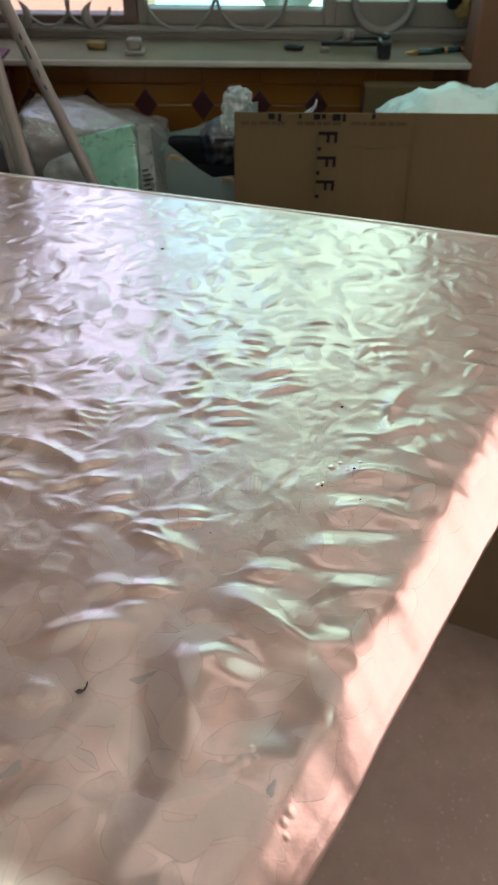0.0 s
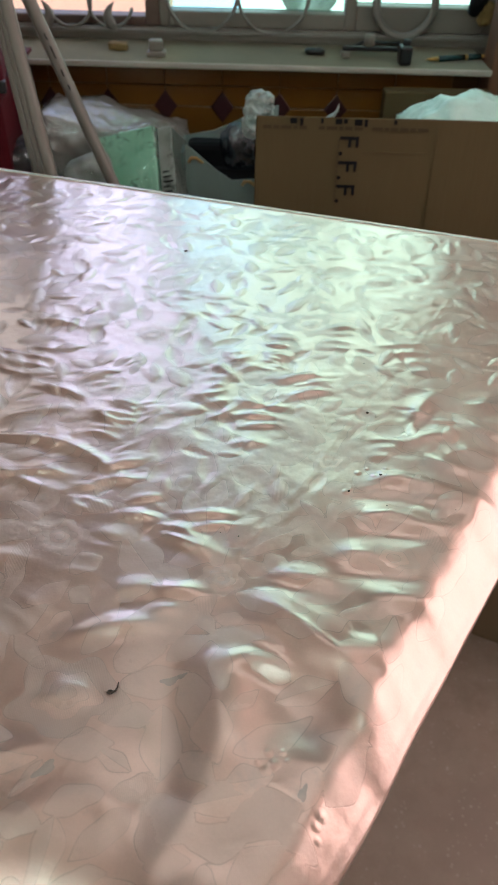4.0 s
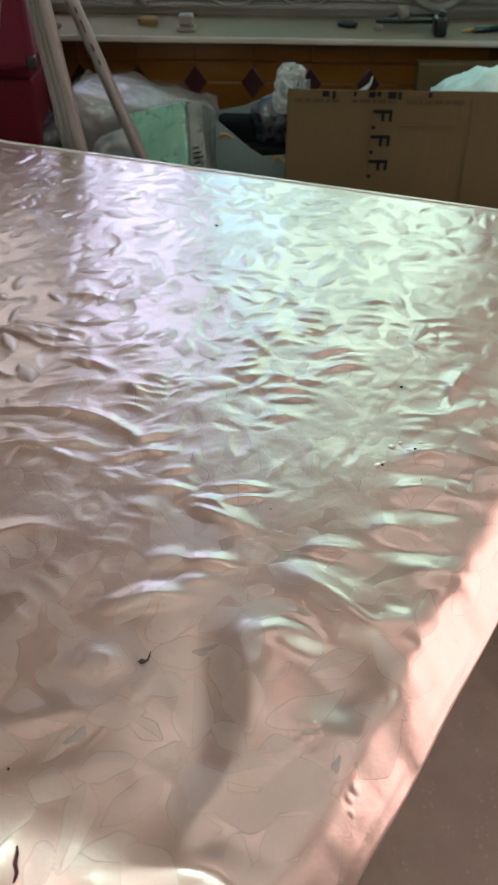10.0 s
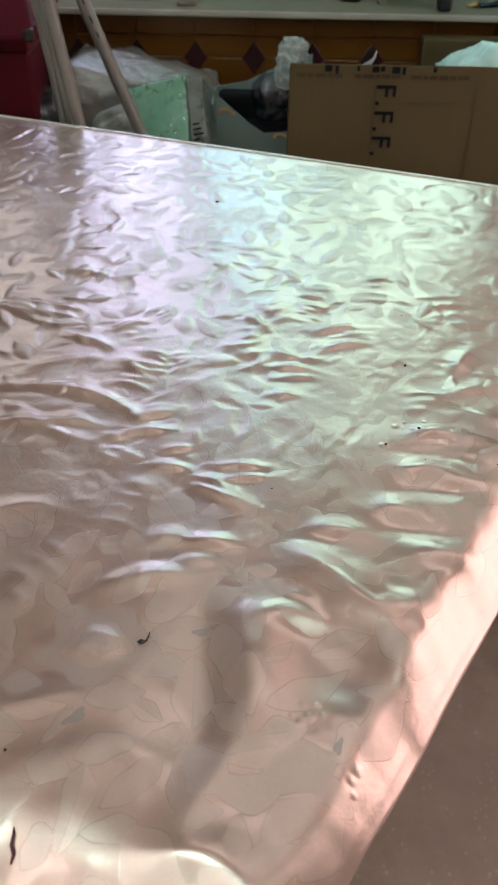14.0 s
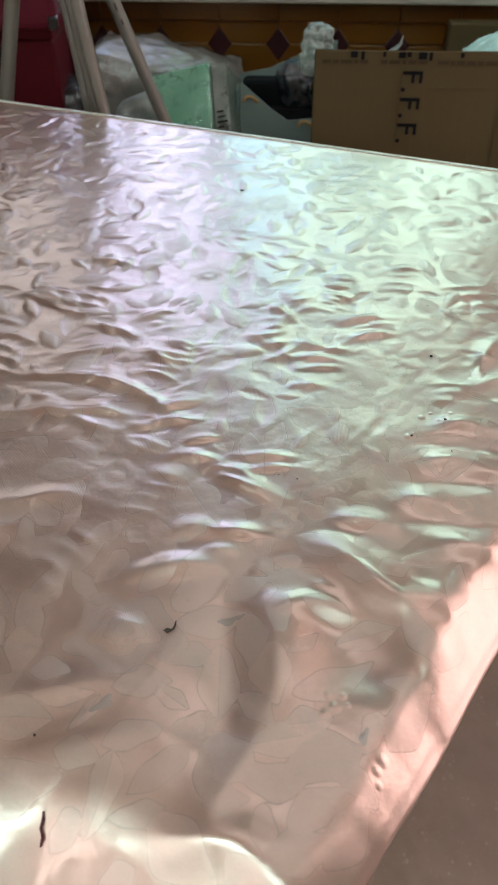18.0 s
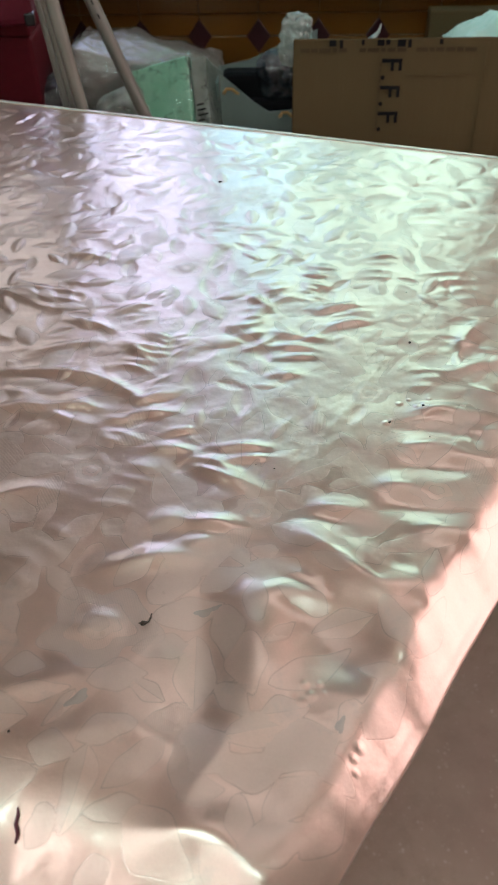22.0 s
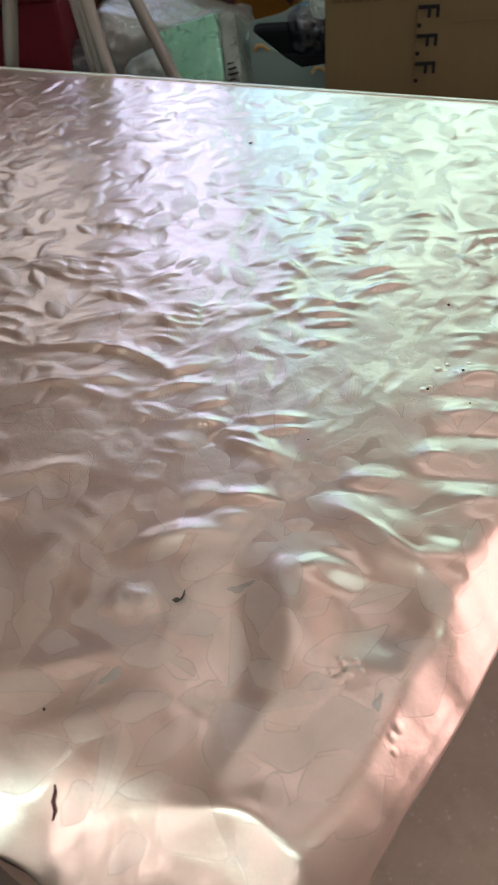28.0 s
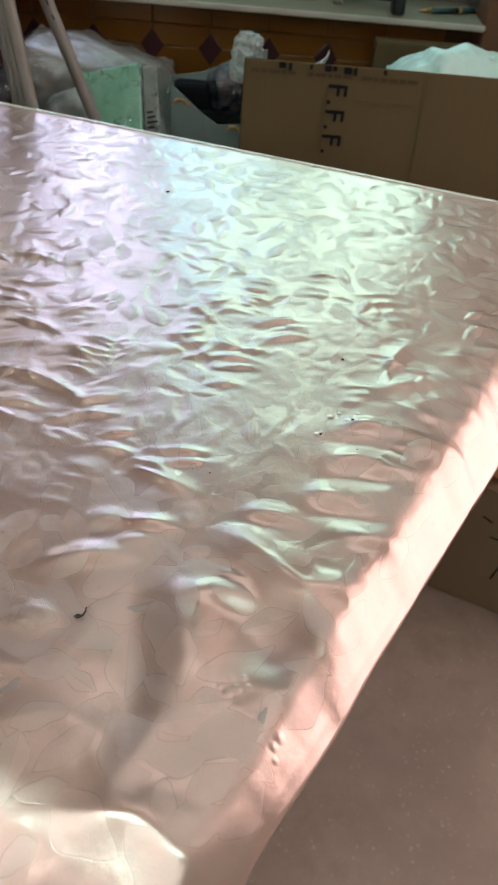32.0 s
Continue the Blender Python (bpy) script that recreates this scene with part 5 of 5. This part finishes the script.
part("lid", box((-0.562, -0.002, 0.940), (0.002, 0.252, 0.990), 0.012, 3), RED_TOP, chest2, "worn lid with rounded edges")
part("band", box((-0.086, -0.004, 0.806), (-0.078, -0.0005, 0.936)), BLACK, chest2, "narrow black strap")
for x in (-0.002, -0.545):
    part("corner_guard", box((x - 0.014, -0.003, 0.800), (x + 0.004, 0.020, 0.822), 0.003), BLACK, chest2)

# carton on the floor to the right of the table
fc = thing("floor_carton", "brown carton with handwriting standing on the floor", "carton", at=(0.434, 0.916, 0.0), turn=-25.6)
part("body", box((-0.06, 0.0, 0.0), (0.44, 0.30, 0.30), 0.004), LIT_CARDBOARD, fc)
part("flap", box((-0.06, -0.003, 0.302), (0.44, 0.16, 0.306), 0.001), LIT_CARDBOARD, fc, "folded top flap")
part("flap", box((-0.06, 0.165, 0.302), (0.44, 0.30, 0.306), 0.001), LIT_CARDBOARD, fc, "folded top flap")
for x, z, w, h, a in ((0.10, 0.12, 0.003, 0.06, 8), (0.118, 0.142, 0.028, 0.003, -20), (0.118, 0.118, 0.030, 0.003, 35), (0.150, 0.112, 0.003, 0.036, 0), (0.165, 0.112, 0.003, 0.036, 5), (0.158, 0.096, 0.014, 0.003, 0),
                      (0.05, 0.235, 0.020, 0.003, 20), (0.075, 0.235, 0.003, 0.026, -10), (0.095, 0.240, 0.018, 0.003, -30), (0.12, 0.232, 0.016, 0.003, 10), (0.13, 0.222, 0.003, 0.022, 20), (0.09, 0.195, 0.05, 0.0025, 3)):
    bm = box((-w / 2, -0.0008, -h / 2), (w / 2, 0, h / 2))
    bmesh.ops.transform(bm, matrix=pose(x, -0.001, z, 0, a, 0), verts=bm.verts)
    part("pen_stroke", bm, INK, fc, "black pen stroke")
bm = bmesh.new()
bmesh.ops.create_uvsphere(bm, u_segments=32, v_segments=20, radius=0.065)
for v in bm.verts:
    v.co.z = max(v.co.z * 0.9, -0.05)
    v.co += v.co.normalized() * 0.002 * noise.noise(v.co * 30)
orange = solid("orange_tub", bm, ORANGE, "round orange plastic tub standing on a carton", "tub", smooth=True)
orange.matrix_world = fc.matrix_world @ pose(0.045, 0.066, 0.3565)

# chair drawn up at the near side
chair = thing("upholstered_chair", "grey brown upholstered chair drawn up to the table", "chair", at=(-0.2960, 0.1490, 0.0), turn=-31)
bm = box((-0.18, -0.050, 0.44), (0.148, 0.046, 0.776), 0.045, 7)
for v in bm.verts:
    v.co.z -= 6.0 * max(0.0, v.co.x - 0.03) ** 2 * max(0.0, (v.co.z - 0.5) / 0.32)
part("backrest", crumple(bm, 0.003, 18), UPHOLSTERY, chair, smooth=True)
part("seat", box((-0.17, -0.44, 0.40), (0.145, -0.047, 0.47), 0.03, 4), UPHOLSTERY, chair, smooth=True)
for x, y in ((-0.13, -0.40), (0.11, -0.40), (-0.12, -0.002), (0.10, -0.002)):
    part("leg", tube([(x, y, 0), (x, y, 0.25), (x, y, 0.445 if y > -0.1 else 0.405)], 0.018, 10, taper=[0.7, 0.9, 1]), WOOD, chair, smooth=True)

# ---- on the sill ----
SILL = 0.790
plug = thing("white_plug_box", "small white plastic plug box on the sill", "plug")
part("base", box((-0.242, 1.866, SILL), (-0.200, 1.908, SILL + 0.010), 0.003), WHITE_PAINT, plug)
part("cap", box((-0.237, 1.872, SILL + 0.010), (-0.206, 1.902, SILL + 0.032), 0.004), WHITE_PAINT, plug)
solid("sponge", pillow((0.046, 0.025, 0.016), (-0.312, 1.925, SILL + 0.008), 0.3, 6.0, 0.003, 60, 8), YELLOW, "small yellowed sponge on the sill", "sponge", smooth=True)
solid("black_lid", pillow((0.045, 0.03, 0.014), (0.137, 1.930, SILL + 0.007), 0.5, 9.0, 0.002, 60, 8), BLACK, "flat black plastic lid on the sill", "lid", smooth=True)
clamp = thing("phone_clamp", "black clamp with a pale knob lying on the sill", "clamp")
part("bar", box((0.198, 1.915, SILL + 0.012), (0.325, 1.927, SILL + 0.022), 0.002), BLACK, clamp)
part("rod", tube([(0.215, 1.937, SILL + 0.012), (0.245, 1.937, SILL + 0.026), (0.33, 1.937, SILL + 0.026)], 0.0035, 8), BLACK, clamp, smooth=True)
part("jaw", box((0.318, 1.850, SILL), (0.346, 1.890, SILL + 0.038), 0.006, 3), BLACK, clamp)
part("jaw_screw", tube([(0.332, 1.872, SILL + 0.034), (0.336, 1.872, SILL + 0.048)], 0.009, 12), BLACK, clamp, smooth=True)
part("foot", box((0.195, 1.905, SILL), (0.215, 1.935, SILL + 0.012), 0.003), WHITE_PAINT, clamp, "pale plastic foot")
part("knob", tube([(0.258, 1.921, SILL + 0.0225), (0.258, 1.921, SILL + 0.045)], 0.012, 16), WHITE_PAINT, clamp, "pale knob", True)
pen = thing("pen", "dark green and gold fountain pen on the sill", "pen")


def along(a, b, f):
    return tuple(p + (q - p) * f for p, q in zip(a, b))


A, B = (0.384, 1.884, SILL + 0.0062), (0.530, 1.930, SILL + 0.0062)
part("nib", tube([along(A, B, f) for f in (0, 0.1, 0.2)], 0.0052, 12, taper=[0.25, 0.8, 1]), GOLD, pen, "gilt nib section", True)
part("barrel", tube([along(A, B, f) for f in (0.2, 0.45, 0.64)], 0.0060, 14), TEAL_PEN, pen, smooth=True)
part("band", tube([along(A, B, f) for f in (0.64, 0.68)], 0.0063, 14), GOLD, pen, "gilt band", True)
part("cap", tube([along(A, B, f) for f in (0.68, 0.8, 0.91)], 0.0060, 14), TEAL_PEN, pen, smooth=True)
part("finial", tube([along(A, B, f) for f in (0.91, 1.0)], 0.0035, 10), GOLD, pen, "gilt finial", True)
rag = thing("rag", "dark and yellow rag hanging at the window corner", "rag")
part("dark_cloth", pillow((0.035, 0.03, 0.07), (0.505, 1.995, 0.905), 0.5, 5.5, 0.012, 30, 10), CLOTH_AND_SHADE, rag, smooth=True)
part("yellow_cloth", pillow((0.032, 0.03, 0.05), (0.528, 1.990, 0.868), 0.5, 3.5, 0.010, 30, 10), YELLOW, rag, "yellow cloth", True)

# ---- wall tiles, piece by piece ----
TW = 0.1353
XJ = -0.0745
for z0, z1 in ((0.7165, 0.7750), (0.6695, 0.7145), (0.5325, 0.6675), (0.3955, 0.5305)):
    tm = mesh_of("tile", bevel_tile(TW - 0.002, z1 - z0, 0.007), TILE)
    for k in range(-9, 5):
        x = XJ + (k + 0.5) * TW
        if x + TW / 2 < 0.524:
            ob = new("tile", tm)
            ob.location = (x, WALL_Y + 0.008, (z0 + z1) / 2)
            ob.parent = wall_north
bm = bmesh.new()
for y, s in ((0, 1.0), (-0.0022, 1.0), (-0.0030, 0.93)):
    for a, b in ((-0.0275, 0), (0, -0.036), (0.0275, 0), (0, 0.036)):
        bm.verts.new((a * s, y, b * s))
bm.verts.ensure_lookup_table()
for r in (0, 4):
    for j in range(4):
        bm.faces.new((bm.verts[r + j], bm.verts[r + (j + 1) % 4], bm.verts[r + 4 + (j + 1) % 4], bm.verts[r + 4 + j]))
bm.faces.new(bm.verts[8:12])
dm = mesh_of("diamond_tile", bm, DIAMOND)
for k in range(-9, 5):
    ob = new("diamond_tile", dm)
    ob.location = (XJ + k * TW, WALL_Y + 0.0010, 0.6685)
    ob.parent = wall_north
